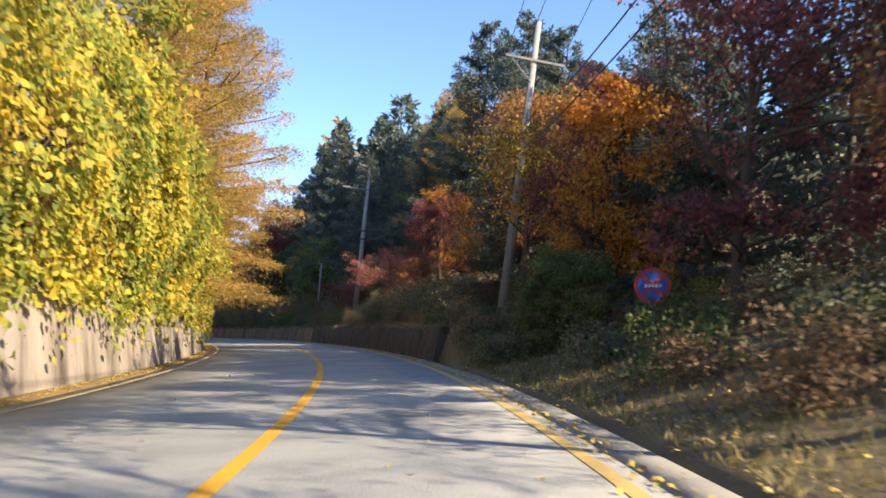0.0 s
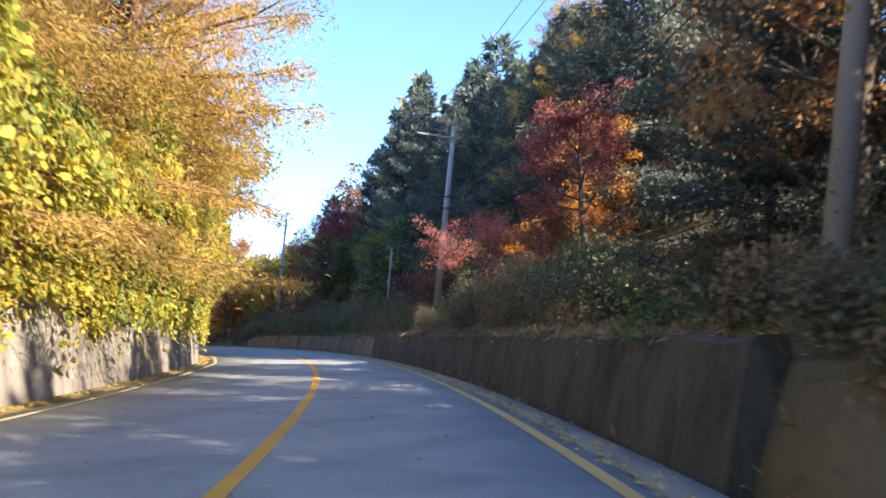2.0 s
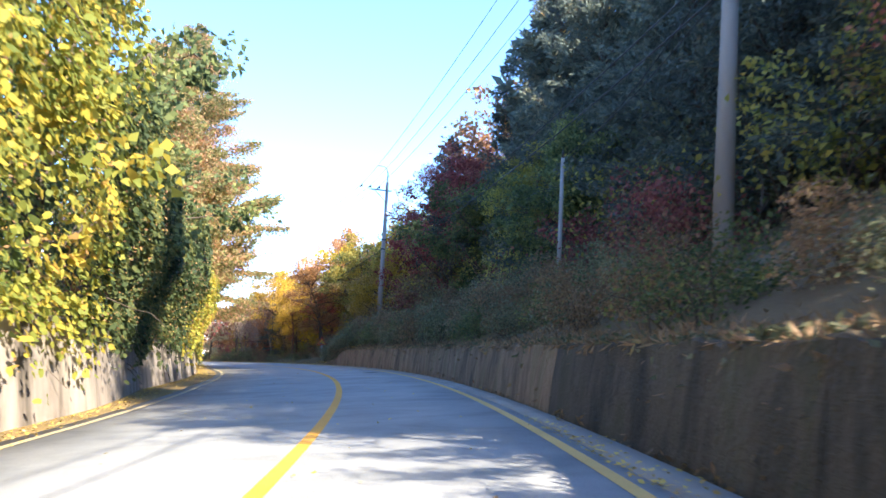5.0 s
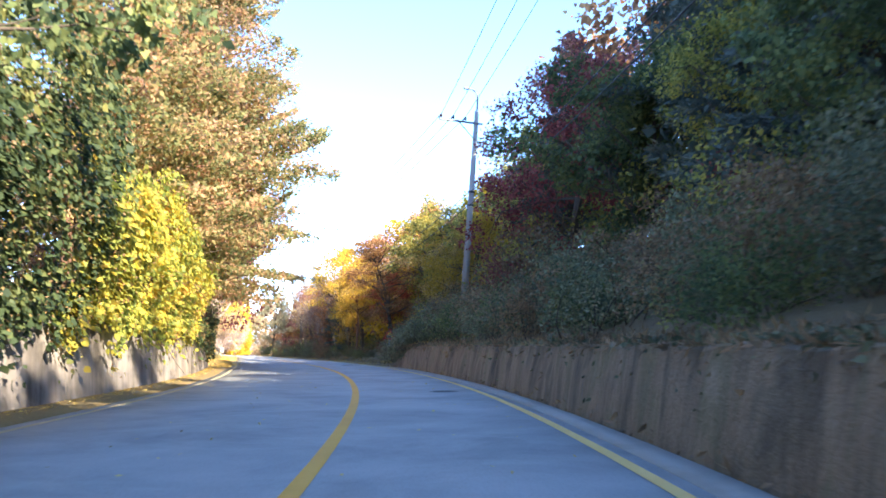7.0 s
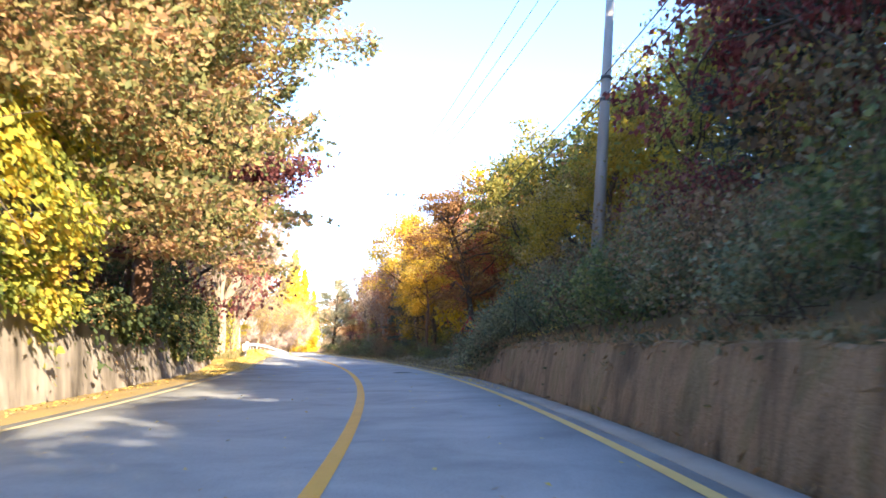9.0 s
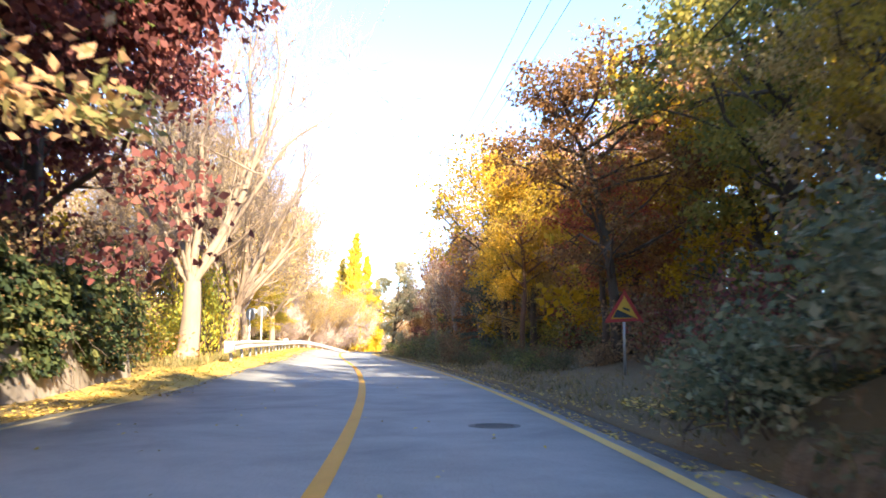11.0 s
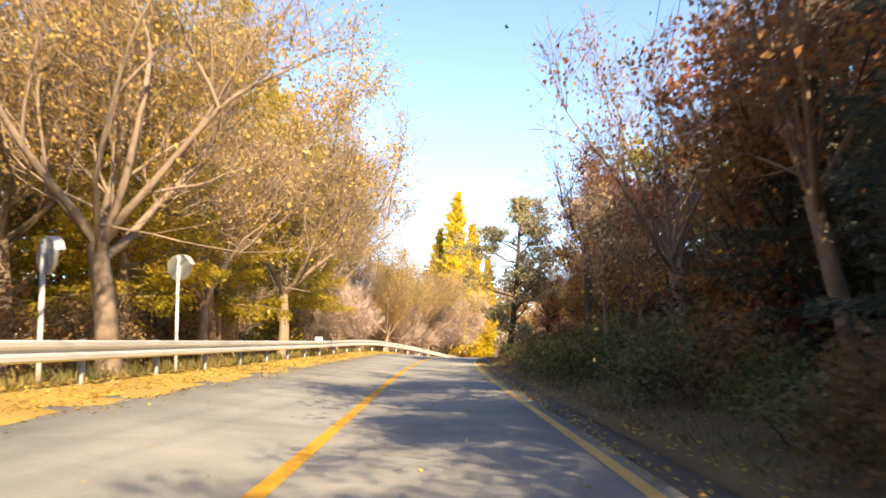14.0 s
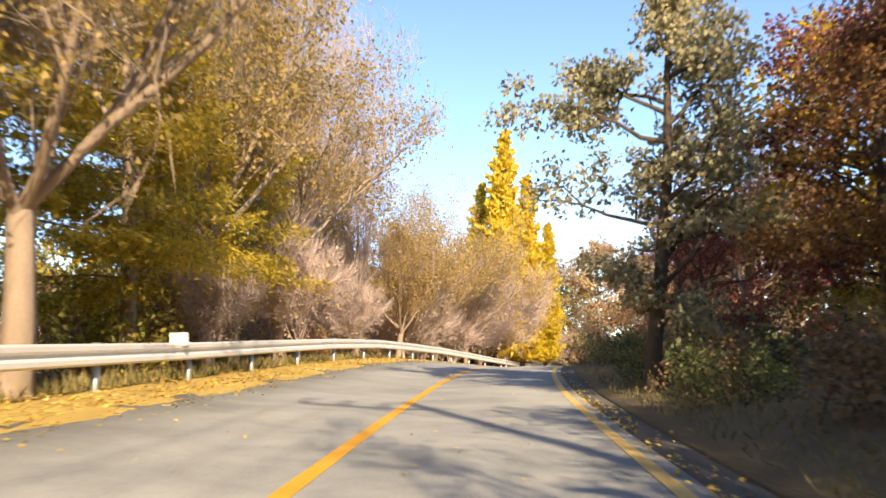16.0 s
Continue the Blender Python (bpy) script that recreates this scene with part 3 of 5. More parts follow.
def shrub(seed, R, H, mat, leaf=0.08, lobes=14, per=170, stems=14):
    """A thicket: thin stems and an uneven heap of small leaves."""
    rng = np.random.default_rng(seed)
    segs = []
    for k in range(stems):
        a, _, _ = limb(rng, (rng.normal() * R * 0.3, rng.normal() * R * 0.3, -0.1), aim(rng.uniform(0, 6.28), rng.uniform(0.7, 1.5)), H * rng.uniform(0.7, 1.15), 0.018, 0.004, 4, 0.25)
        segs += a
    c = np.stack([rng.uniform(-R, R, lobes) * 0.75, rng.uniform(-R, R, lobes) * 0.75, rng.uniform(0.15, 0.78, lobes) * H], 1)
    rad = rng.uniform(0.25, 0.5, lobes) * min(R, H)
    pts = c[:, None] + unit(rng.normal(size=(lobes, per, 3))) * (rng.uniform(0.2, 1, (lobes, per, 1)) ** 0.4) * rad[:, None, None]
    pts = np.concatenate([pts.reshape(-1, 3), np.stack([rng.uniform(-R, R, lobes * per // 5), rng.uniform(-R, R, lobes * per // 5), rng.uniform(0, H * 0.5, lobes * per // 5)], 1)])
    pts = pts[pts[:, 2] > 0]
    return tube_mesh("stem", segs, BARK, 4), leaf_mesh("leaves", rng, pts, mat, leaf, 0.6, np.array([[0, 0, 0.2]]))


made = {}


def tilt(s):
    """What stands beside the left-hand bend leans a little outwards."""
    return 4.0 * float(1 - smooth(105, 135, s))


def plant(key, build, name, s, lat, size=1.0, tall=1.0, turn=None, label="", category="tree", group="", sink=0.0, z=None, xy=None):
    """Build a plant once for its key, then set copies of it beside the road."""
    x, y = xy or plan(s, lat)
    rot = (s * 47.3 + lat * 91.7) % 360 if turn is None else turn
    m = pose(float(x), float(y), float(land(s, lat) if z is None else z) - sink, 0, 0, heading(s)) @ pose(0, 0, 0, 0, tilt(s), 0) @ pose(0, 0, 0, 0, 0, rot) @ Matrix.Diagonal((size, size, size * tall, 1))
    if key not in made:
        ob = new(name)
        for me in build():
            piece = part(me.name.split(".")[0], me, ob)
            if piece.name.split(".")[0] in ("stem", "twig", "leaves"):
                tagged(piece, kind="stuff")
        ob.matrix_basis = m
        made[key] = ob
    else:
        ob0 = made[key]
        keep = ob0.matrix_basis.copy()
        ob0.matrix_basis = Matrix.Identity(4)
        ob = copy_thing(ob0, m)
        ob0.matrix_basis = keep
    return tagged(ob, label, category, group)

# ---- ground, road, verges ----
def ground_sheet():
    near_x, near_y = np.arange(-230, 130, 4.0), np.arange(-130, 400, 4.0)
    grow = np.array([15, 40, 90, 180, 400, 900, 2500.0])
    xs = np.concatenate([near_x[0] - grow[::-1], near_x, near_x[-1] + grow])
    ys = np.concatenate([near_y[0] - grow[::-1], near_y, near_y[-1] + grow])
    gx, gy = np.meshgrid(xs, ys, indexing="ij")
    px, py = gx.ravel(), gy.ravel()
    d = (px[:, None] - AX[None]) ** 2 + (py[:, None] - AY[None]) ** 2
    j = d.argmin(1)
    lat = (px - AX[j]) * np.cos(HEAD[j]) + (py - AY[j]) * np.sin(HEAD[j])
    lat = np.where(np.abs(lat) < np.sqrt(d.min(1)) - 1.5, np.sign(lat) * np.sqrt(d.min(1)), lat)
    z = land(S[j], lat)
    out = np.maximum(lat - 9.5, -lat - 11.5)
    z = np.where(out < 0, np.minimum(z, 0) - 0.9, z - 0.9 * (1 - smooth(0, 5, out)))
    z = z + 0.25 * np.sin(px * 0.21) * np.sin(py * 0.17) * smooth(4, 10, out)
    n, k = gx.shape
    i, jj = np.meshgrid(np.arange(n - 1), np.arange(k - 1), indexing="ij")
    a = (i * k + jj).ravel()
    tagged(new("ground", mesh_of("ground", np.stack([px, py, z], 1), np.stack([a, a + k, a + k + 1, a + 1], 1), SOIL, True)), "brown leaf-strewn forest floor", "ground", "", "structure")


ground_sheet()
sweep("road", -110, 440, 2, [paved(lambda s: line_left(s) - 0.35, -0.12), paved(lambda s: line_left(s) - 0.35), paved(lambda s: line_left(s) * 0.5), paved(0), paved(1.6), paved(3.22), paved(3.22, -0.12)], ASPHALT,
      "grey worn asphalt country road with dry patches", category="road")
sweep("gutter", -20, 120, 2, [paved(3.22, -0.1), paved(3.22, 0.006), paved(3.62, 0.012), paved(3.66, -0.2)], CONCRETE, "pale concrete edge strip with fallen leaves", category="gutter")
sweep("edge_strip", 120, 330, 2, [paved(3.2, -0.1), paved(3.21, 0.004), paved(3.45, 0.0), paved(3.66, -0.03), paved(3.7, -0.2)], EDGE_TAR, "dark crumbling asphalt edge under fallen leaves", category="road edge")
sweep("centre_line", -60, 330, 1.5, [paved(-0.085, 0.006), paved(0.085, 0.006)], YELLOW_PAINT, "solid yellow centre line, slightly worn", category="road marking")
sweep("edge_line", -60, 330, 1.5, [paved(2.91, 0.006), paved(3.05, 0.006)], PALE_PAINT, "faded yellow edge line", category="road marking")
sweep("edge_line", -60, 141, 1.5, [paved(lambda s: line_left(s) - 0.07, 0.006), paved(lambda s: line_left(s) + 0.07, 0.006)], WHITE_PAINT, "worn pale edge line", category="road marking")
# the left shoulder up to the wall, and the leaf-covered verge past it
sweep("shoulder", -110, 138, 2, [paved(lambda s: line_left(s) - 0.3, -0.05), paved(lambda s: line_left(s) - 0.36, 0.012), paved(lambda s: wall_left(s) - 0.1, 0.05), paved(lambda s: wall_left(s) - 0.4, 0.0)], VERGE,
      "dusty shoulder with dry leaves at the wall's foot", category="shoulder")


def bump_z(s, lat, a=0.06):
    return a * (np.sin(s * 1.9 + lat * 2.1) * np.sin(s * 0.73 - lat * 1.3))


def left_bank(off, up):
    return lambda s: (line_left(s) + off, road_z(s, line_left(s)) + up * smooth(124, 136, s) + bump_z(s, off, 0.03))


sweep("leafy_verge", 129, 330, 1.0, [left_bank(0.12, -0.03), left_bank(-0.05, 0.015), left_bank(-0.9, 0.09), left_bank(-1.6, 0.12), left_bank(-3.0, 0.10), left_bank(-5, -0.05), left_bank(-9, -0.4), left_bank(-16, -1.2)], LITTER,
      "verge covered in yellow fallen leaves", category="verge")
sweep("bank", -110, 137, 2, [col(lambda s: wall_left(s) - 0.36, lambda s: 1.7 + 0 * s), col(lambda s: wall_left(s) - 0.5, lambda s: 1.93 + bump_z(s, 1)), col(lambda s: wall_left(s) - 2.2, lambda s: 2.05 + bump_z(s, 3, 0.12)), col(lambda s: wall_left(s) - 6, lambda s: land(s, -12.0 + 0 * s) + bump_z(s, 5, 0.2)), col(-17.5, lambda s: land(s, -17.5 + 0 * s) - 0.3)], SOIL,
      "earth bank above the concrete wall", category="bank")
sweep("bank", -110, 330, 2, [paved(lambda s: 3.64 + 0.3 * wall_zone(s), -0.15), paved(lambda s: 3.66 + 0.3 * wall_zone(s), 0.0), col(4.25, lambda s: land(s, 4.3 + 0 * s) * 0.98 + bump_z(s, 2, 0.03)), col(5.4, lambda s: land(s, 5.4 + 0 * s) + bump_z(s, 3, 0.08)), col(8, lambda s: land(s, 8 + 0 * s) + bump_z(s, 5, 0.12)), col(11, lambda s: land(s, 11 + 0 * s) + bump_z(s, 6, 0.12)), col(15.5, lambda s: land(s, 15.5 + 0 * s) - 0.35)], SOIL,
      "shaded earth bank beside the road", category="bank")


# ---- concrete walls ----
def wall_panel(s0, s1, foot, top, height, thick, mat, rough_top):
    """A stretch of retaining wall with a sloped face and a worn crest."""
    ss = np.linspace(s0, s1, max(3, int((s1 - s0) / 0.6) + 1))
    rows = []
    for s in ss:
        h = height(s) + rough_top * (math.sin(s * 2.3) + math.sin(s * 5.1 + 1) * 0.5)
        f, sgn = foot(s), -1 if foot(s) < 0 else 1
        z0 = float(road_z(s, f)) - 0.25
        prof = [(f, z0), (f + sgn * top * 0.5, h * 0.5), (f + sgn * top * 0.96, h - 0.03), (f + sgn * (top + 0.04), h), (f + sgn * (top + thick - 0.03), h), (f + sgn * (top + thick), h - 0.03), (f + sgn * (top + thick), z0)]
        for lat, z in prof:
            x, y = plan(s, lat)
            rows.append((float(x), float(y), z))
    k, n = 7, len(ss)
    faces = [(i * k + j, i * k + (j + 1) % k, (i + 1) * k + (j + 1) % k, (i + 1) * k + j) for i in range(n - 1) for j in range(k)]
    bm = bmesh.new()
    vs = [bm.verts.new(p) for p in rows]
    for f in faces:
        bm.faces.new([vs[i] for i in f])
    bm.faces.new(vs[:k])
    bm.faces.new(vs[-k:])
    return from_bm("panel", bm, mat)


wall_l = tagged(new("wall_left"), "stained pale concrete retaining wall with hanging vines", "wall", "", "structure")
edges = [-30, -20, -10, 0, 9, 18, 27, 36, 45, 54, 63, 72, 82, 92, 102, 112, 119, 126, 132]
for a, b in zip(edges, edges[1:]):
    part("panel", wall_panel(a + 0.02, b, lambda s: float(wall_left(s)), 0.16, lambda s: 1.92 + 0.2 * float(smooth(60, 90, s)), 0.34, WALL_LEFT, 0.02), wall_l)
part("panel", wall_panel(132.02, 136.5, lambda s: float(wall_left(s)), 0.16, lambda s: 2.1 - 1.2 * float(smooth(132, 137, s)), 0.34, WALL_LEFT, 0.03), wall_l, "broken sloping end of the wall")
wall_r = tagged(new("wall_right"), "low dark mossy concrete retaining wall in shade", "wall", "", "structure")
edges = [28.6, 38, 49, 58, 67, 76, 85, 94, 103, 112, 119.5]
# panels that start before s = 60 take the darker concrete
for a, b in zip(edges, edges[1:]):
    part("panel", wall_panel(a + 0.015, b, lambda s: 3.68, 0.28, lambda s: 1.12 - 0.75 * float(smooth(113, 119.5, s)), 0.3, WALL_DARK if a < 60 else WALL_RIGHT, 0.03), wall_r)


def lime_run(s0, z0, z1, wide, seed):
    """A pale crust of lime that water has left on the wall below a joint."""
    rng = np.random.default_rng(seed)
    bm = bmesh.new()
    rows, n = [], 12
    for i in range(n + 1):
        u = i / n
        z = z0 + (z1 - z0) * u
        c, w = s0 + 0.35 * wide * math.sin(3.1 * u + seed) - 0.06 * u, wide * (0.3 + 0.7 * math.sin(math.pi * min(1, 0.15 + u)) ) * rng.uniform(0.6, 1.1)
        face = 3.68 + 0.14 * (z + 0.25) / 0.81 if z < 0.56 else 3.82 + 0.13 * (z - 0.56) / 0.53
        rows.append([bm.verts.new((float(plan(a, face - 0.012)[0]), float(plan(a, face - 0.012)[1]), z)) for a in (c - w / 2, c + w / 2)])
    for a, b in zip(rows, rows[1:]):
        bm.faces.new((a[0], a[1], b[1], b[0]))
    part("lime_run", from_bm("lime_run", bm, LIME), wall_r, "pale lime crust run down the wall")


for k, (s0, z0, z1, wide) in enumerate([(40.75, 0.86, 0.02, 0.075), (46.9, 1.0, 0.12, 0.05), (88.9, 0.3, 0.12, 0.06), (86.0, 0.55, 0.2, 0.05), (53.5, 0.9, 0.25, 0.06)]):
    lime_run(s0, z0, z1, wide, k)

# ---- manhole cover in the lane ----
def manhole(s, lat):
    ob = thing("manhole_cover", s, lat, 0.0, "worn grey round iron manhole cover in the asphalt", "manhole cover")
    bm = bmesh.new()
    bmesh.ops.create_cone(bm, cap_ends=True, segments=32, radius1=0.36, radius2=0.36, depth=0.012)
    part("ring", from_bm("ring", bm, WORN_IRON), ob)
    bm = bmesh.new()
    bmesh.ops.create_cone(bm, cap_ends=True, segments=32, radius1=0.31, radius2=0.305, depth=0.02)
    part("lid", from_bm("lid", bm, WORN_IRON), ob)
    for i in range(-3, 4):
        w = math.sqrt(0.27 ** 2 - (i * 0.075) ** 2)
        bm = bmesh.new()
        box_bm(bm, (-w, i * 0.075 - 0.012, 0.009), (w, i * 0.075 + 0.012, 0.016))
        part("rib", from_bm("rib", bm, WORN_IRON), ob)


manhole(93.4, 2.18)
manhole(124.2, 1.95)

# ---- guardrail ----
def rail_z(s):
    return road_z(s, -3.6 + 0 * np.asarray(s, float)) + 0.86


def rail_lat(s):
    return np.interp(s, [144, 190, 215, 330], [-4.7, -4.72, -4.4, -4.2])


def guardrail():
    ob = tagged(new("guardrail"), "long galvanised two-wave steel guardrail on posts", "guardrail")
    prof = [(-0.02, 0.0), (0.045, -0.035), (0.045, -0.105), (-0.02, -0.15), (-0.02, -0.20), (0.045, -0.245), (0.045, -0.315), (-0.02, -0.35)]
    prof2 = [(a - 0.012, b) for a, b in reversed(prof)]
    loop = prof + prof2
    for a in np.arange(145.7, 260, 4.0):
        ss = np.linspace(a, a + 4.0 + 0.12, 5)
        bm = bmesh.new()
        rings = []
        for s in ss:
            push = 0.012 if s > a + 4.0 else 0.0
            ring = []
            for dl, dz in loop:
                x, y = plan(s, rail_lat(s) + dl + push)
                ring.append(bm.verts.new((float(x), float(y), float(rail_z(s)) + dz)))
            rings.append(ring)
        k = len(loop)
        for r0, r1 in zip(rings, rings[1:]):
            for j in range(k):
                bm.faces.new((r0[j], r0[(j + 1) % k], r1[(j + 1) % k], r1[j]))
        bm.faces.new(rings[0])
        bm.faces.new(rings[-1])
        part("beam", from_bm("beam", bm, RAIL), ob)
        x, y = plan(a + 0.3, rail_lat(a + 0.3) - 0.14)
        zt = float(rail_z(a + 0.3))
        part("post", from_bm("post", rod((float(x), float(y), zt - 1.4), (float(x), float(y), zt + 0.02), 0.065, 0.065, 10), STEEL, True), ob)
    # flared end piece
    bm = bmesh.new()
    rings = []
    for i, u in enumerate(np.linspace(0, 1, 5)):
        s = 145.75 - 0.8 * u
        ring = []
        for dl, dz in [(0.05, 0.02), (0.05, -0.37), (0.035, -0.37), (0.035, 0.02)]:
            x, y = plan(s, rail_lat(144.8) + dl - 0.3 * u * u)
            ring.append(bm.verts.new((float(x), float(y), float(rail_z(144.8)) + dz * (1 + 0.12 * u))))
        rings.append(ring)
    for r0, r1 in zip(rings, rings[1:]):
        for j in range(4):
            bm.faces.new((r0[j], r0[(j + 1) % 4], r1[(j + 1) % 4], r1[j]))
    bm.faces.new(rings[0])
    bm.faces.new(rings[-1])
    part("end_piece", from_bm("end_piece", bm, RAIL, True), ob, "flared white-grey end of the rail")


guardrail()


def delineator(s):
    z = float(rail_z(s))
    ob = thing("delineator", s, float(rail_lat(s)) - 0.02, z, "small white reflector post on the guardrail", "delineator")
    bm = bmesh.new()
    box_bm(bm, (-0.19, -0.03, -0.06), (0.19, 0.03, 0.2), 0.012)
    part("body", from_bm("body", bm, SIGN_WHITE), ob)
    bm = bmesh.new()
    box_bm(bm, (-0.15, -0.036, 0.03), (0.15, -0.031, 0.16), 0.002)
    part("reflector", from_bm("reflector", bm, SIGN_WHITE), ob)


delineator(189.2)


# ---- poles and cables ----
def curve_mesh(name, pts, radius, mat, sides=6):
    return polytube(name, pts, radius, mat, sides)


ARMS = {}


def utility_pole(key, s, lat, top, lamp=False, reach=(-2.15, 0.35), r=0.17, lean=0.0, drop=0.75):
    z0 = float(land(s, lat)) - 0.5
    ob = thing("utility_pole", s, lat, z0, "tall grey concrete utility pole with crossarm and insulators", "utility pole", "poles along the road", 0)
    hgt = top - z0
    ob.matrix_world = ob.matrix_world @ pose(0, 0, 0, 0, lean, 0)
    part("shaft", from_bm("shaft", rod((0, 0, 0), (0, 0, hgt), r * 1.1, r * 0.62, 14), POLE, True), ob)
    spots = []
    bm = bmesh.new()
    za = hgt - drop
    box_bm(bm, (reach[0], -0.19, za - 0.05), (reach[1], -0.10, za + 0.05), 0.008)
    part("crossarm", from_bm("crossarm", bm, ARM_STEEL), ob)
    part("brace", from_bm("brace", rod((-1.0, -0.145, za - 0.05), (-0.05, -0.12, za - 0.95), 0.03, 0.03, 6), ARM_STEEL), ob)
    for x in (reach[0] + 0.1, reach[0] + 0.8, -0.65 if reach[1] < 1 else reach[1] - 0.1):
        bm = rod((x, -0.145, za + 0.05), (x, -0.145, za + 0.13), 0.018, 0.018, 8)
        for i in range(3):
            b2 = rod((x, -0.145, za + 0.13 + i * 0.06), (x, -0.145, za + 0.18 + i * 0.06), 0.065 - 0.008 * i, 0.05 - 0.008 * i, 10)
            me = bpy.data.meshes.new("tmp")
            b2.to_mesh(me)
            b2.free()
            bm.from_mesh(me)
            bpy.data.meshes.remove(me)
        part("insulator", from_bm("insulator", bm, CERAMIC, True), ob)
        # strain insulators lie along the wire
        part("insulator", from_bm("insulator", rod((x, 0.05, za + 0.30), (x, 0.55, za + 0.24), 0.05, 0.05, 8), CERAMIC, True), ob)
        spots.append(ob.matrix_world @ Vector((x, -0.145, za + 0.33)))
    for zc in (hgt * 0.62, hgt * 0.56):
        bm = rod((0, 0, zc), (0, 0, zc + 0.1), r * 0.95, r * 0.95, 12)
        part("band", from_bm("band", bm, DARK_STEEL), ob)
    spots += [ob.matrix_world @ Vector((-0.17, 0, hgt * 0.62)), ob.matrix_world @ Vector((-0.17, 0, hgt * 0.56))]
    if lamp:
        pts = [(0, 0, hgt - 0.3), (0, 0, hgt + 0.75), (-0.06, 0, hgt + 1.0), (-0.22, 0, hgt + 1.18), (-0.48, 0, hgt + 1.26)]
        part("lamp_arm", curve_mesh("lamp_arm", pts, 0.05, ARM_STEEL, 8), ob)
        bm = bmesh.new()
        box_bm(bm, (-0.85, -0.1, hgt + 1.2), (-0.45, 0.1, hgt + 1.31), 0.035)
        part("lamp_head", from_bm("lamp_head", bm, ARM_STEEL), ob)
    ARMS[key] = spots
    return ob


utility_pole("p0", -14, 7.6, 12.6)
utility_pole("p1", 33.4, 7.2, 13.7, reach=(-1.25, 1.25), lean=8.5, r=0.18, drop=1.7)
utility_pole("p2", 69.0, 7.7, 13.2, lamp=True, lean=6.0, r=0.2)
utility_pole("p3", 117.7, 7.4, 14.3, lamp=True, lean=5.0, r=0.2)
utility_pole("p4", 163.0, 9.0, 14.3)
utility_pole("p5", 206.0, 15, 11.5)


def slim_pole(s, lat, h, lean):
    ob = thing("slim_pole", s, lat, float(land(s, lat)) - 0.3, "slim whitish leaning wooden service pole", "pole", "slim poles")
    ob.matrix_world = ob.matrix_world @ pose(0, 0, 0, 0, lean, 0)
    part("shaft", from_bm("shaft", rod((0, 0, 0), (0, 0, h), 0.085, 0.06, 10), POLE, True), ob)
    part("cap", from_bm("cap", rod((0, 0, h), (0, 0, h + 0.25), 0.04, 0.03, 8), DARK_STEEL, True), ob)
    return ob


thin = slim_pole(79.0, 6.9, 5.2, 5)
slim_pole(170.5, 8.0, 6.9, 3)


def cable(a, b, sag, radius=0.012):
    pts = []
    for i in range(17):
        u = i / 16
        p = a.lerp(b, u)
        pts.append((p.x, p.y, p.z - sag * 4 * u * (1 - u)))
    ob = new("cable", curve_mesh("cable", pts, radius, WIRE, 5))
    tagged(ob, "thin black overhead cable between poles", "cable", "overhead cables")


order = ["p0", "p1", "p2", "p3", "p4", "p5"]
for a, b in zip(order, order[1:]):
    for i in range(5):
        cable(ARMS[a][i], ARMS[b][i], 0.5 if i < 3 else 0.9, 0.013 if i < 3 else 0.02)
cable(thin.matrix_world @ Vector((0, 0, 5.2)), ARMS["p2"][4], 0.3, 0.012)
cable(thin.matrix_world @ Vector((0, 0, 5.0)), ARMS["p2"][3], 0.4, 0.012)


# ---- signs and mirrors ----
def disc(bm, r, y0, y1, n=40, cx=0.0, cz=0.0):
    b2 = rod((cx, y0, cz), (cx, y1, cz), r, r, n)
    me = bpy.data.meshes.new("tmp")
    b2.to_mesh(me)
    b2.free()
    bm.from_mesh(me)
    bpy.data.meshes.remove(me)


def no_parking_sign(s, lat, zc):
    z0 = float(land(s, lat))
    ob = thing("road_sign", s, lat, z0 - 0.2, "round blue sign with red ring and cross on a grey post", "road sign", turn=-6)
    h = zc - z0 + 0.2
    part("post", from_bm("post", rod((0, 0, 0), (0, 0, h + 0.28), 0.032, 0.032, 12), STEEL, True), ob)
    bm = bmesh.new()
    disc(bm, 0.36, -0.05, -0.035, 48, 0, h)
    plate = part("plate", from_bm("plate", bm, SIGN_RED), ob, "red rimmed round plate")
    bm = bmesh.new()
    disc(bm, 0.29, -0.056, -0.051, 48, 0, h)
    part("blue_field", from_bm("blue_field", bm, SIGN_BLUE), plate)
    for k in (45, -45):
        bm = bmesh.new()
        box_bm(bm, (-0.285, -0.062, -0.035), (0.285, -0.057, 0.035))
        bmesh.ops.transform(bm, matrix=Matrix.Translation((0, 0.0005 * (k > 0), h)) @ Matrix.Rotation(radians(k), 4, "Y"), verts=bm.verts)
        part("cross_bar", from_bm("cross_bar", bm, SIGN_RED), plate)
    for i, (x, w) in enumerate([(-0.13, 0.05), (-0.06, 0.05), (0.01, 0.05), (0.08, 0.05), (0.15, 0.05)]):
        bm = bmesh.new()
        box_bm(bm, (x - w / 2, -0.067, h - 0.03), (x + w / 2, -0.0635, h + 0.035))
        part("lettering_bar", from_bm("lettering_bar", bm, SIGN_WHITE), plate)


def prism(bm, pts, y0, y1):
    a = [bm.verts.new((x, y0, z)) for x, z in pts]
    b = [bm.verts.new((x, y1, z)) for x, z in pts]
    bm.faces.new(a)
    bm.faces.new(b[::-1])
    n = len(pts)
    for i in range(n):
        bm.faces.new((a[i], b[i], b[(i + 1) % n], a[(i + 1) % n]))


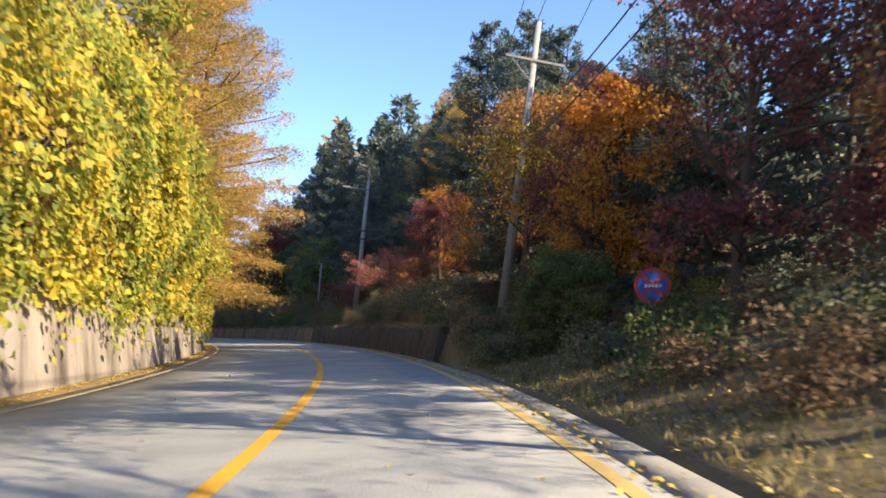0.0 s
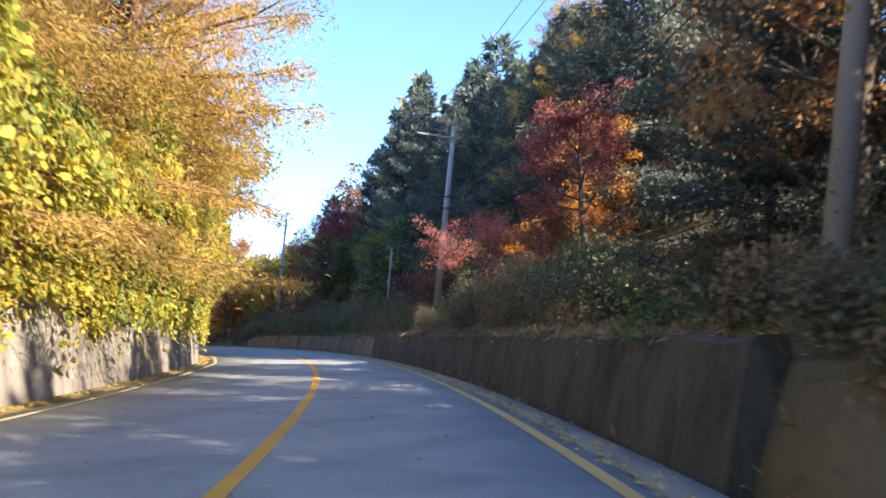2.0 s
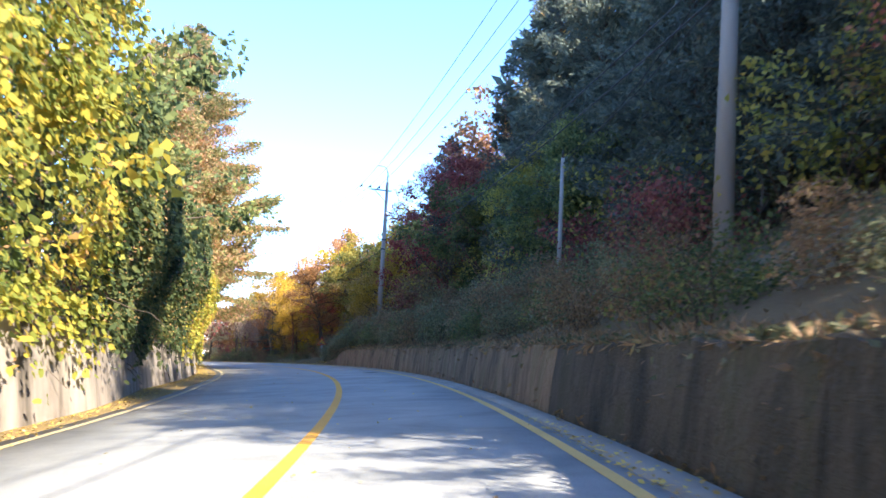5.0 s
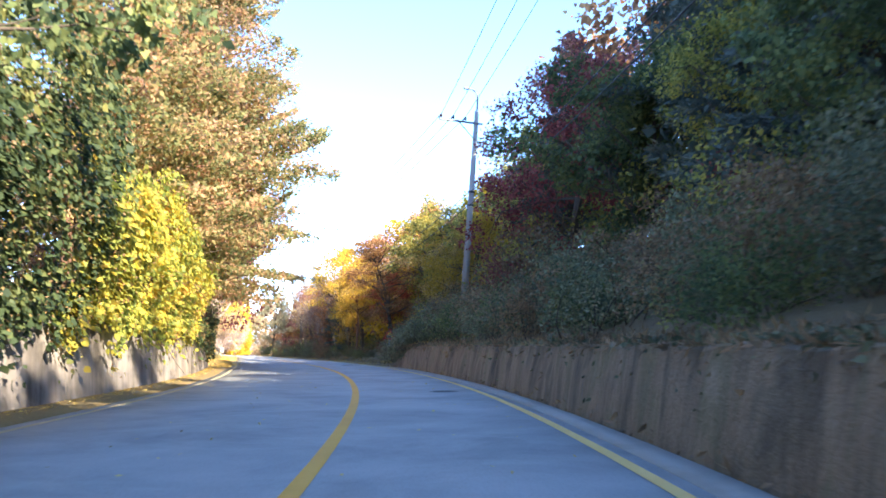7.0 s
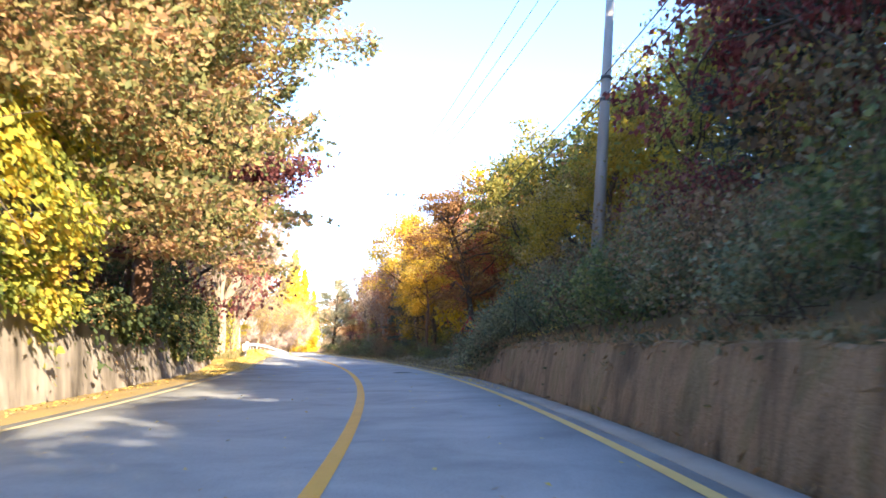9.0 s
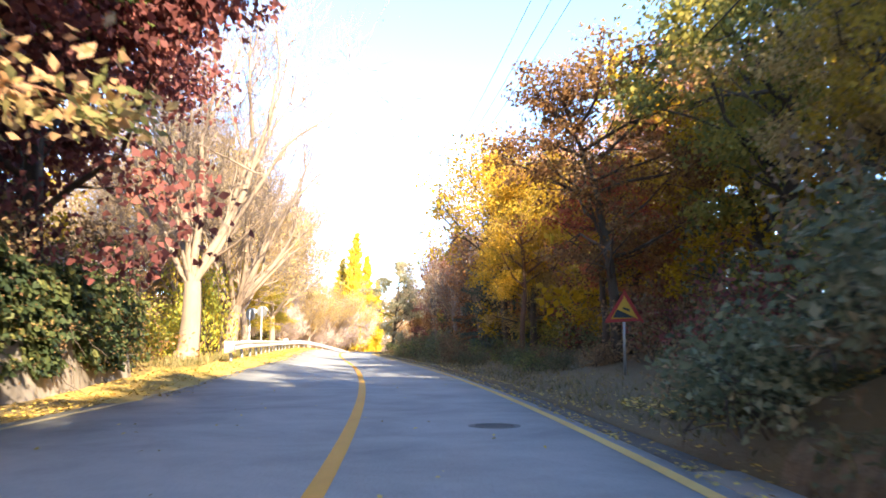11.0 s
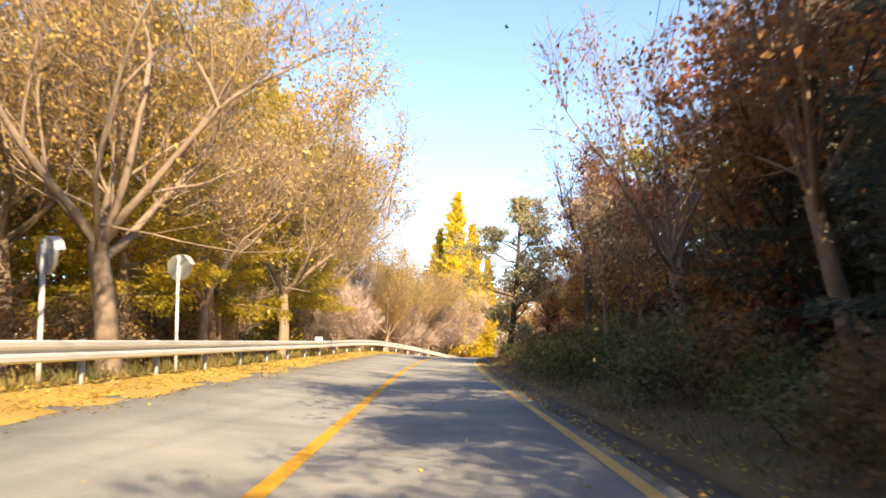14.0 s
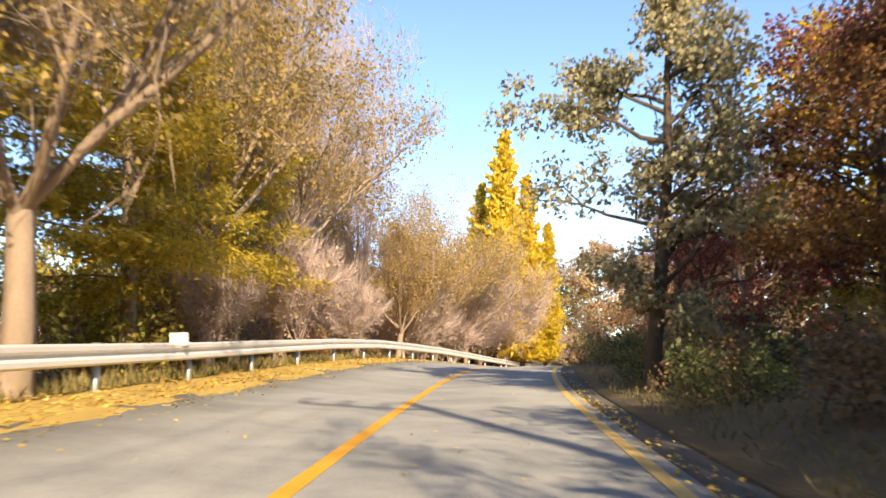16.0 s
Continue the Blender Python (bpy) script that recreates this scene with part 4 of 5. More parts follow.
def slope_sign(s, lat, zc):
    z0 = float(land(s, lat))
    ob = thing("road_sign", s, lat, z0 - 0.2, "triangular yellow steep-slope warning sign with red border", "road sign", turn=-4)
    h = zc - z0 + 0.2
    part("post", from_bm("post", rod((0, 0, 0), (0, 0, h + 0.35), 0.032, 0.032, 12), STEEL, True), ob)

    def tri(r, k=0.16):
        out = []
        for i in range(3):
            a = math.pi / 2 + i * 2 * math.pi / 3
            for d in (-k, 0, k):
                rr = r * (1 - 0.12 * (d == 0) * 0 - (0.06 if d else 0.0))
                out.append((rr * math.cos(a - d * 0.35), h + rr * math.sin(a - d * 0.35)))
        return out[::-1]
    bm = bmesh.new()
    prism(bm, tri(0.54), -0.05, -0.036)
    plate = part("plate", from_bm("plate", bm, SIGN_RED), ob, "red bordered triangular plate")
    bm = bmesh.new()
    prism(bm, tri(0.37), -0.056, -0.051)
    part("yellow_field", from_bm("yellow_field", bm, SIGN_YELLOW), plate)
    bm = bmesh.new()
    prism(bm, [(-0.27, h - 0.155), (0.25, h - 0.155), (-0.17, h + 0.04)], -0.062, -0.057)
    part("slope_symbol", from_bm("slope_symbol", bm, SIGN_BLACK), plate)
    bm = bmesh.new()
    box_bm(bm, (-0.05, -0.062, -0.03), (0.12, -0.057, 0.02))
    bmesh.ops.transform(bm, matrix=Matrix.Translation((0.02, 0, h + 0.06)) @ Matrix.Rotation(radians(22), 4, "Y"), verts=bm.verts)
    part("car_symbol", from_bm("car_symbol", bm, SIGN_BLACK), plate)


no_parking_sign(17.1, 6.6, 1.9)
slope_sign(132.3, 6.2, 1.86)


def road_mirror(s, lat, zc, turn):
    z0 = 0.35
    ob = thing("traffic_mirror", s, lat, z0 - 0.3, "round traffic mirror on a pale post, its grey back showing", "mirror", "mirrors by the rail", turn)
    h = zc - z0 + 0.3
    part("post", from_bm("post", rod((0, 0, 0), (0, 0, h + 0.3), 0.045, 0.045, 12), SIGN_WHITE, True), ob)
    bm = bmesh.new()
    n, rings = 36, 7
    prev = None
    for i in range(rings):
        rr = 0.32 * math.sin(i / (rings - 1) * math.pi / 2) + 1e-4
        yy = -0.10 - 0.09 * math.cos(i / (rings - 1) * math.pi / 2)
        ring = [bm.verts.new((rr * math.cos(2 * math.pi * k / n), yy, h + rr * math.sin(2 * math.pi * k / n))) for k in range(n)]
        if prev:
            for k in range(n):
                bm.faces.new((prev[k], prev[(k + 1) % n], ring[(k + 1) % n], ring[k]))
        prev = ring
    part("mirror_face", from_bm("mirror_face", bm, MIRROR, True), ob, "silvery convex mirror face")
    bm = bmesh.new()
    disc(bm, 0.335, -0.10, -0.03, 40, 0, h)
    part("backing", from_bm("backing", bm, STEEL, False), ob)
    bm = bmesh.new()
    prevs = None
    for i in range(13):
        a = math.pi * (0.08 + 0.84 * i / 12)
        ring = [bm.verts.new((r * math.cos(a), y, h + r * math.sin(a))) for r, y in ((0.345, -0.03), (0.36, -0.22), (0.35, -0.22), (0.336, -0.03))]
        if prevs:
            for k in range(4):
                bm.faces.new((prevs[k], prevs[(k + 1) % 4], ring[(k + 1) % 4], ring[k]))
        prevs = ring
    part("hood", from_bm("hood", bm, SIGN_WHITE), ob)


road_mirror(161.8, -5.5, 2.7, 140)
road_mirror(168.9, -5.3, 3.1, 165)

# ---- plants ----
def vine_stretch(seed, s0, s1, low, high, bulge, mat, density=135, leaf=0.115, hang=0.5, dry=0.25, label=""):
    """Climbers that cover the bank and spill over the wall's crest."""
    rng = np.random.default_rng(seed)
    ob = tagged(new("climbing_vine"), label or "mass of yellow and green climbing vine hanging over the wall", "vine", "vines on the wall")
    n = int((s1 - s0) * 9 * density)
    s = rng.uniform(s0 - 0.8, s1 + 0.8, n)
    u = rng.uniform(0, 1, n)
    hi = high * (0.86 + 0.1 * np.sin(s * 0.9 + seed) + 0.1 * np.sin(s * 0.37 + 2 * seed))
    low_edge = low - 0.6 * np.clip(np.sin(s * 0.83 + seed) + 0.7 * np.sin(s * 2.1 + 2 * seed), 0, 1.4)
    z = low_edge + u * (hi - low_edge)
    fringe = rng.uniform(0, 1, n) < 0.09
    z = np.where(fringe, 2.3 - rng.exponential(hang, n) * (0.4 + 0.6 * (np.sin(s * 1.7 + seed) > 0.1)), z)
    ripple = 0.45 * np.sin(s * 1.35 + z * 0.8 + seed) + 0.4 * np.sin(s * 0.6 - z * 1.3 + seed * 2) + 0.3 * np.sin(s * 2.7 + z * 2.2)
    deep = rng.exponential(0.38, n)
    lat = wall_left(s) + bulge * np.sin(np.pi * np.clip((z - 1.2) / (hi - 0.8), 0, 1)) ** 0.6 + 0.55 * ripple - deep - 0.9 * np.clip((z - 2.0) / 10.0, 0, 1) ** 2
    lat = np.where(fringe, wall_left(s) + 0.12 + rng.uniform(0, 0.25, n), np.minimum(lat, wall_left(s) + 1.3 * np.clip((z - 2.0) / 2.0, 0.1, 1)))
    keep = (np.sin(s * 1.1 + z * 1.7 + seed) + np.sin(s * 2.3 - z * 1.1) + rng.normal(size=n) * 0.8 > -1.25) & (z > 0.5)
    x, y = plan(s, lat)
    pts = np.stack([x, y, z], 1)[keep]
    h = np.interp(s, S, HEAD)[keep]
    out = np.stack([np.cos(h), np.sin(h), -0.9 + 0 * h], 1)
    part("leaves", hanging_leaves("leaves", rng, pts, unit(np.stack([np.cos(h), np.sin(h), 0.35 + 0 * h], 1)), mat, leaf * 1.2), ob)
    k = rng.uniform(0, 1, len(pts)) < dry
    back_pts = pts[k] - out[k] * rng.uniform(-0.25, 0.4, (k.sum(), 1))
    part("dry_leaves", leaf_mesh("dry_leaves", rng, back_pts, L_TWIG, leaf * 0.6, 0.5, None, 1.0), ob, "brown withered leaves among the vine")
    segs = []
    for i in range(int((s1 - s0) * 3.2)):
        sc, zc = rng.uniform(s0, s1), rng.uniform(1.2, high * 0.8)
        xx, yy = plan(sc, float(wall_left(sc)) - 0.5 + rng.uniform(-0.5, 0.3))
        a, _, _ = limb(rng, (float(xx), float(yy), zc), unit(np.array([rng.normal() * 0.4, rng.normal() * 0.4, rng.choice([1.0, -0.6])])), rng.uniform(1.2, 3.2), 0.018, 0.006, 5, 0.25)
        segs += a
    tagged(part("stem", tube_mesh("stem", segs, BARK, 4), ob), kind="stuff")
    return ob


vine_stretch(1, 4, 14, 1.9, 10.5, 1.1, L_VINE)
vine_stretch(2, 14, 24, 1.9, 10.5, 1.3, L_VINE)
vine_stretch(3, 24, 34, 1.9, 10.0, 1.2, L_VINE)
vine_stretch(4, 34, 44, 1.9, 7.0, 1.2, L_VINE, dry=0.6)
vine_stretch(5, 44, 53, 1.9, 8.0, 1.2, L_VINE, dry=0.5)
vine_stretch(6, 53, 62, 1.9, 12.0, 1.0, L_VINE)
vine_stretch(7, 62, 71, 1.9, 12.5, 1.3, L_VINE)
# stretches with the darkened leaves have the bank's shade in their colour
vine_stretch(8, 71, 79, 1.9, 9.0, 1.6, L_VINE_SHADED, label="green climbing vine over the wall, its leaf colour darkened for shade")
vine_stretch(9, 79, 91.5, 1.9, 8.5, 1.8, L_VINE_SHADED, label="green climbing vine over the wall, its leaf colour darkened for shade")
vine_stretch(14, 91.2, 95, 1.9, 7.0, 1.4, L_VINE)
vine_stretch(10, 95, 102, 1.9, 7.0, 1.0, L_VINE)
vine_stretch(11, 102, 110, 1.9, 7.2, 1.0, L_VINE)
vine_stretch(12, 112, 121, 1.8, 2.7, 0.4, L_VINE_SHADED, hang=0.6, label="green climbing vine over the wall, its leaf colour darkened for shade")
vine_stretch(13, 121, 135, 1.7, 2.6, 0.35, L_VINE_SHADED, hang=0.6, label="green climbing vine over the wall, its leaf colour darkened for shade")

vine_stretch(15, 123, 136, 0.7, 3.0, 0.55, L_VINE_SHADED, density=150, hang=0.9, label="green climbing vine over the wall's end, its leaf colour darkened for shade")

LARCH = lambda k: (lambda: conifer(20 + k, 16, 4.9, 0.10, L_LARCH, 0.15 if k == 2 else 0.32, 0.17 if k == 2 else 0.22, 230 if k == 2 else 45, 0.2, RED_BARK, 0.5, 0.5))
PINE = lambda k: (lambda: conifer(30 + k, 14, 4.0, 0.06, L_PINE, 0.24, 0.28, 85, 0.08, BARK, 0.55, 0.6))
BL = lambda seed, mat, H=11, R=4, base=0.2, **kw: (lambda: broadleaf(seed, H, R, base, mat, **kw))
SB = lambda seed, mat, R=1.6, H=1.9, **kw: (lambda: shrub(seed, R, H, mat, **kw))

# left bank
for s, lat, k, sc in [(46.5, -5.9, 2, 1.3), (40, -7.2, 2, 1.25), (34, -7.4, 2, 1.15), (50, -7.0, 2, 1.2), (30, -11, 1, 1.0), (20, -10, 0, 0.9), (52, -10, 1, 0.95), (10, -11, 1, 1.0)]:
    plant(f"larch{k}", LARCH(k), "larch_tree", s, lat, sc, label="tall larch with golden autumn needles on the bank", group="larches")
for s, lat, key, mat, sc, lab in [
        (59, -7.6, "tl1", L_VINE, 1.0, "tree overgrown with yellow-green climbers"), (66, -7.4, "tl1", L_VINE, 1.05, "tree overgrown with yellow-green climbers"),
        (24, -8, "tl1", L_VINE, 0.95, "tree overgrown with yellow-green climbers"), (11, -7.5, "tl1", L_VINE, 0.95, "tree overgrown with yellow-green climbers"),
        (75, -8.0, "tl2", L_GREEN, 0.95, "dark green leafy tree above the wall"), (85.5, -7.4, "tl2", L_GREEN, 0.85, "dark green leafy tree above the wall"),
        (92, -10.5, "tl2", L_GREEN, 0.8, "dark green leafy tree above the wall"), (80, -13, "tl2", L_GREEN, 1.0, "dark green leafy tree above the wall")]:
    plant(key, BL(50 + len(key), mat, 12, 4.2, 0.12, clumps=130, per=60, leaf=0.24), "broadleaf_tree", s, lat, sc, label=lab)
for s, lat, sc in [(102.5, -9.6, 1.0), (107.5, -8.6, 1.05), (112.5, -7.4, 1.28), (118, -6.4, 1.4), (122.5, -9.5, 1.0), (115, -8.2, 0.95), (121, -7.4, 1.0)]:
    fine = s in (112.5, 118)
    plant("mixed%d" % fine, lambda: conifer(61, 16.5, 5.6, 0.09 if fine else 0.2, L_MIXED, 0.145 if fine else 0.2, 0.55, 165 if fine else 90, 0.08, RED_BARK, 0.5, 0.62, belly=0.75), "redwood_tree", s, lat, sc, label="dense tiered tree turning from green to salmon orange", group="tiered trees on the bank")
plant("greenl", BL(63, L_LIME, 9.5, 4.0, 0.4, clumps=110, per=80, leaf=0.15, flat=0.5), "broadleaf_tree", 126.8, -7.2, 1.0, label="green leafy tree with dark slanting trunk")
plant("redl", BL(64, L_MAROON, 10.5, 4.3, 0.10, clumps=560, per=95, leaf=0.155), "maple_tree", 131.2, -7.1, 1.38, label="deep red maple in full autumn colour", z=0.6)
for i, s in enumerate([120, 122.5, 125, 127.5, 130, 132, 134, 136, 138]):
    plant("shl%d" % (i % 2), SB(70 + i % 2, L_BROWN if i % 2 else L_GREEN, leaf=0.11, per=110), "shrub", s, -7.5, 1.05, label="dark shrub at the end of the wall", category="shrub", group="shrubs")

def BARE(k):
    """The tall trees behind the rail, and the great forked one before it."""
    if k == 3:
        return lambda: bare(97, 13.5, 5, L_DRY, 1500, 0.09, 0.17, 9, PALE_BARK, 5, lean=0.12, girth=0.024, twigs=9000, el=(0.85, 1.38), limb_r=0.4)
    if k == 4:
        return lambda: bare(99, 12.5, 5, L_DRY, 2600, 0.09, 0.16, 10, TAN_BARK, 5, lean=0.1, girth=0.024, twigs=7000, el=(0.65, 1.3), limb_r=0.45)
    return lambda: bare(80 + k, 12.5, 5, L_PALEGOLD if k else L_DRY, 5200, 0.1, 0.2, 7, PALE_BARK, 5, girth=0.018, twigs=4500, el=(0.5, 1.25))


YBARE = lambda: bare(88, 13.5, 5, L_PALEGOLD, 13000, 0.11, 0.2, 7, PALE_BARK, 4, girth=0.014, twigs=3000, cluster=0.3, el=(0.5, 1.3))
BUSH = lambda: bare(89, 6.5, 4, L_DRY, 900, 0.13, 0.1, 8, PINK_BARK, 3, girth=0.012, twigs=5200, cluster=0.35, limb_r=0.3)
FEATHER = lambda: conifer(93, 16, 3.9, 0.16, L_FEATHER, 0.2, 0.3, 120, 0.22, TAN_BARK, 0.55, 0.55, belly=0.7)
SPIRE = lambda: bare(94, 20, 2.2, L_PALEGOLD, 2600, 0.1, 0.12, 10, PINK_BARK, 4, girth=0.009, twigs=9000, el=(1.2, 1.45), sweep_up=0.3, limb_r=0.4)
for s, lat, k, sc in [(145.8, -6.5, 3, 1.3), (153.8, -5.9, 4, 1.2), (166.3, -6.0, 1, 1.2), (185.1, -5.7, 2, 1.15), (155, -10.2, 0, 1.1), (174, -8.6, 0, 1.1), (177.5, -7.0, 2, 0.9), (139, -14, 2, 0.9), (146, -18, 1, 1.0), (135, -13, 1, 0.95)]:
    plant(f"bare{k}", BARE(k), "bare_tree", s, lat, sc, turn={3: 0, 4: 20}.get(k), label="pale-barked tree with few dry leaves remaining", group="bare trees by the road", z=float(road_z(s, -3.2)) + 0.1)
for s, lat, sc in [(161, -12.5, 1.3), (171, -10.8, 1.35), (180.5, -7.6, 1.3), (197, -7.3, 1.3), (176, -14, 1.4), (205, -7.8, 1.3), (214, -10.5, 1.2)]:
    plant("ybare", YBARE, "golden_tree", s, lat, sc, label="half-bare tree with golden leaves remaining", group="golden trees", z=float(road_z(s, -3.2)) + 0.1)
for s, lat, sc in [(178, -11, 0.9), (184, -7.6, 0.65), (141, -10, 0.9), (136, -11, 1.0)]:
    plant("bush", BUSH, "bare_bush", s, lat, sc, label="pinkish-grey leafless bush of thin twigs", category="bush", group="bare bushes", z=float(road_z(s, -3.2)) + 0.1)
for s, lat, sc in [(172.5, -8.0, 0.95), (182, -7.8, 1.0), (192.5, -7.4, 0.95), (188.5, -9.5, 1.1), (196.5, -8.8, 1.05), (201, -8.0, 1.0), (178, -12, 1.15)]:
    plant("feather", FEATHER, "redwood_tree", s, lat, sc, label="feathery conifer with yellowing sprays behind the rail", group="yellowing conifers", z=float(dip(s)) + 0.3)
for s, lat, sc in [(209, -8.5, 1.05), (212.5, -9.5, 1.1), (216, -8.2, 1.0), (205, -12, 1.05)]:
    plant("spire", SPIRE, "bare_tree", s, lat, sc, label="tall narrow leafless poplar with upright branches", group="bare poplars", z=float(dip(s)))

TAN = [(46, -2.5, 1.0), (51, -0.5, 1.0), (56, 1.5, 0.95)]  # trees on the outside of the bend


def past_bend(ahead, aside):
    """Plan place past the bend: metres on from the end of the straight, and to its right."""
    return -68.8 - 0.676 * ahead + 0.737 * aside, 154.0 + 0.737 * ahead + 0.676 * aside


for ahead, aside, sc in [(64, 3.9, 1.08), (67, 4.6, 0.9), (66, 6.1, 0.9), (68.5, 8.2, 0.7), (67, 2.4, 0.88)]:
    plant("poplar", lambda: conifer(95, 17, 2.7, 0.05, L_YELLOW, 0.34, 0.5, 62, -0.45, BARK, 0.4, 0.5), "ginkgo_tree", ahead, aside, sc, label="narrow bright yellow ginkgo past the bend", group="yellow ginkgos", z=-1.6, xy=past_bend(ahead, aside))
for i in range(30):
    s = 196 + i * 2.6
    lat = -6.6 - (i % 3) * 1.7
    plant("bush", BUSH, "bare_bush", s, lat, 0.75 + 0.12 * (i % 5), label="pinkish-grey leafless bush of thin twigs", category="bush", group="bare bushes", z=float(road_z(s, -3.2)) - 0.1)
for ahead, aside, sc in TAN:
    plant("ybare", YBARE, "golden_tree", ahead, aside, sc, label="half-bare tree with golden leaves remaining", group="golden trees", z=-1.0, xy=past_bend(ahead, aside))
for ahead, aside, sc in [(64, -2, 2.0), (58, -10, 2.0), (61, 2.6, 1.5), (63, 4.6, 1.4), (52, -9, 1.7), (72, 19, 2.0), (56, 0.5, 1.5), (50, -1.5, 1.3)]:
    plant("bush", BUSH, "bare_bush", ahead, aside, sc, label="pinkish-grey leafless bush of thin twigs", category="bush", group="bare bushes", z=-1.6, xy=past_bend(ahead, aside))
rngp = np.random.default_rng(5)
for i in range(36):
    s = 134 + i * 2.4
    plant("shd%d" % (i % 3), SB(100 + i % 3, [L_OLIVE, L_RUST, L_BROWN][i % 3], 1.5, 1.7, leaf=0.12, lobes=11, per=90), "shrub", s, float(-7.8 - rngp.uniform(0, 5.0)), float(rngp.uniform(0.7, 1.4)), label="low autumn shrub behind the rail", category="shrub", group="shrubs behind the rail", z=0.25 + float(dip(s)))

for i in range(26):
    s = 138 + i * 3.2
    plant("thicket%d" % (i % 3), SB(180 + i % 3, [L_BROWN, L_RUST, L_GREEN][i % 3], 3.6, 4.2, leaf=0.17, lobes=26, per=100, stems=30), "shrub", s, float(-12 - rngp.uniform(0, 5)), float(rngp.uniform(0.8, 1.15)), label="tall tangled thicket behind the rail", category="shrub", group="thicket behind the rail", z=0.1 + float(dip(s)))

for s, lat, sc in [(141.5, -7.6, 1.1), (143.8, -8.8, 1.3), (149, -7.9, 1.0), (151.5, -9, 1.2), (139.5, -9.4, 1.2), (147.2, -10, 1.3)]:
    plant("yshrub", SB(186, L_VINE, 1.3, 1.9, leaf=0.10, lobes=16, per=110), "shrub", s, lat, sc, label="yellow-green leafy bush beside the bare tree", category="shrub", group="bushes round the bare tree", z=0.45)

plant("yshrub", None, "shrub", 151.9, -6.9, 1.25, tall=1.9, label="tall yellow-green bush between two forked trees", category="shrub", group="bushes round the bare tree", z=0.4)
for s, lat, sc in [(150, -10, 1.5), (156.5, -7.8, 1.15), (160, -7.4, 1.0), (163.5, -8.2, 1.2), (168.5, -7.6, 1.1), (158, -10.5, 1.7), (165, -11, 1.8)]:
    plant("brownbush", SB(188, L_BROWN, 1.5, 2.0, leaf=0.10, lobes=18, per=110), "shrub", s, lat, sc, label="brown thicket behind the rail", category="shrub", group="brown thickets", z=0.3)

# bank by the low wall: shrubs over it
for i in range(44):
    s = 25 + i * 2.1
    lat = 4.95 + (i % 3) * 0.35
    mat = [L_SHRUB, L_BROWN, L_GREEN, L_BROWN][i % 4] if s < 66 else [L_SHRUB, L_BROWN, L_SHRUB, L_GREEN][i % 4]
    plant("shr%d%s" % (i % 4, mat.name), SB(120 + i % 4, mat, 1.5, 1.9, leaf=0.095, lobes=20, per=125), "shrub", s, lat, float(rngp.uniform(0.9, 1.2) * (0.3 if s < 39 else 0.52 if s < 62 else 0.65 if s < 84 else 0.9)), label="dense shrub hanging over the low wall", category="shrub", group="shrubs over the low wall", sink=0.15)
for i in range(46):
    s = 38.5 + i * 0.36
    plant("shr%d%s" % (i % 4, [L_SHRUB, L_BROWN][i % 2].name), SB(120 + i % 4, [L_SHRUB, L_BROWN][i % 2], 1.5, 1.9, leaf=0.095, lobes=20, per=125), "brush_clump", s, float(5.6 + rngp.uniform(0, 4.6)), float(rngp.uniform(0.6, 0.98)), label="grey-brown brush on the shaded slope", category="shrub", group="brush on the slope", sink=0.1)
for i in range(30):
    s = 75 + i * 1.45
    plant("shr%d%s" % (i % 4, [L_SHRUB, L_BROWN][i % 2].name), SB(120 + i % 4, [L_SHRUB, L_BROWN][i % 2], 1.5, 1.9, leaf=0.095, lobes=20, per=125), "brush_clump", s, float(rngp.uniform(5.9, 7.8)), float(rngp.uniform(0.75, 1.1)), label="grey-brown brush above the low wall", category="shrub", group="brush on the slope", sink=0.12)
for i in range(52):
    s = 6 + i * 2.4 + float(rngp.uniform(-0.8, 0.8))
    mat = [L_SHRUB, L_BROWN, L_OLIVE, L_MAROON][i % 4]
    if 47 < s < 66:
        continue
    plant("sht%d" % (i % 4), SB(130 + i % 4, mat, 1.9, 2.4, leaf=0.13, lobes=14, per=100), "shrub", s, float(rngp.uniform(8.0, 11.5)), float(rngp.uniform(0.45, 0.75) if s < 66 else rngp.uniform(0.9, 1.5)), label="tangled undergrowth on the shaded slope", category="shrub", group="undergrowth")

for i in range(22):
    s = 7 + i * 1.05
    plant("shk%d" % (i % 3), SB(140 + i % 3, [L_GREEN, L_SHRUB, L_BROWN][i % 3], 1.3, 1.4, leaf=0.13, lobes=14, per=80), "shrub", s, float(5.9 + rngp.uniform(-0.6, 2.6)), float(rngp.uniform(0.5, 0.85)), label="low dark bush under the trees", category="shrub", group="bushes under the trees", sink=0.08)
for i in range(16):
    s = 22 + i * 0.62
    plant("shk%d" % (i % 3), None, "shrub", s, float(4.75 + rngp.uniform(-0.35, 0.9)), float(rngp.uniform(0.45, 0.72)), label="low dark bush at the wall's beginning", category="shrub", group="bushes under the trees", sink=0.08)
for i in range(11):
    s = 115.5 + i * 0.8
    plant("shk1", None, "shrub", s, float(4.55 + rngp.uniform(-0.35, 0.9)), float(rngp.uniform(0.65, 1.0)), label="low dark bush at the wall's end", category="shrub", group="bushes under the trees", sink=0.08)
for i in range(12):
    s = 146 + i * 2.2
    plant("sht%d" % (i % 4), None, "shrub", s, float(rngp.uniform(12.5, 15.5)), float(rngp.uniform(1.8, 2.4)), label="tall dark thicket under the trees", category="shrub", group="undergrowth")

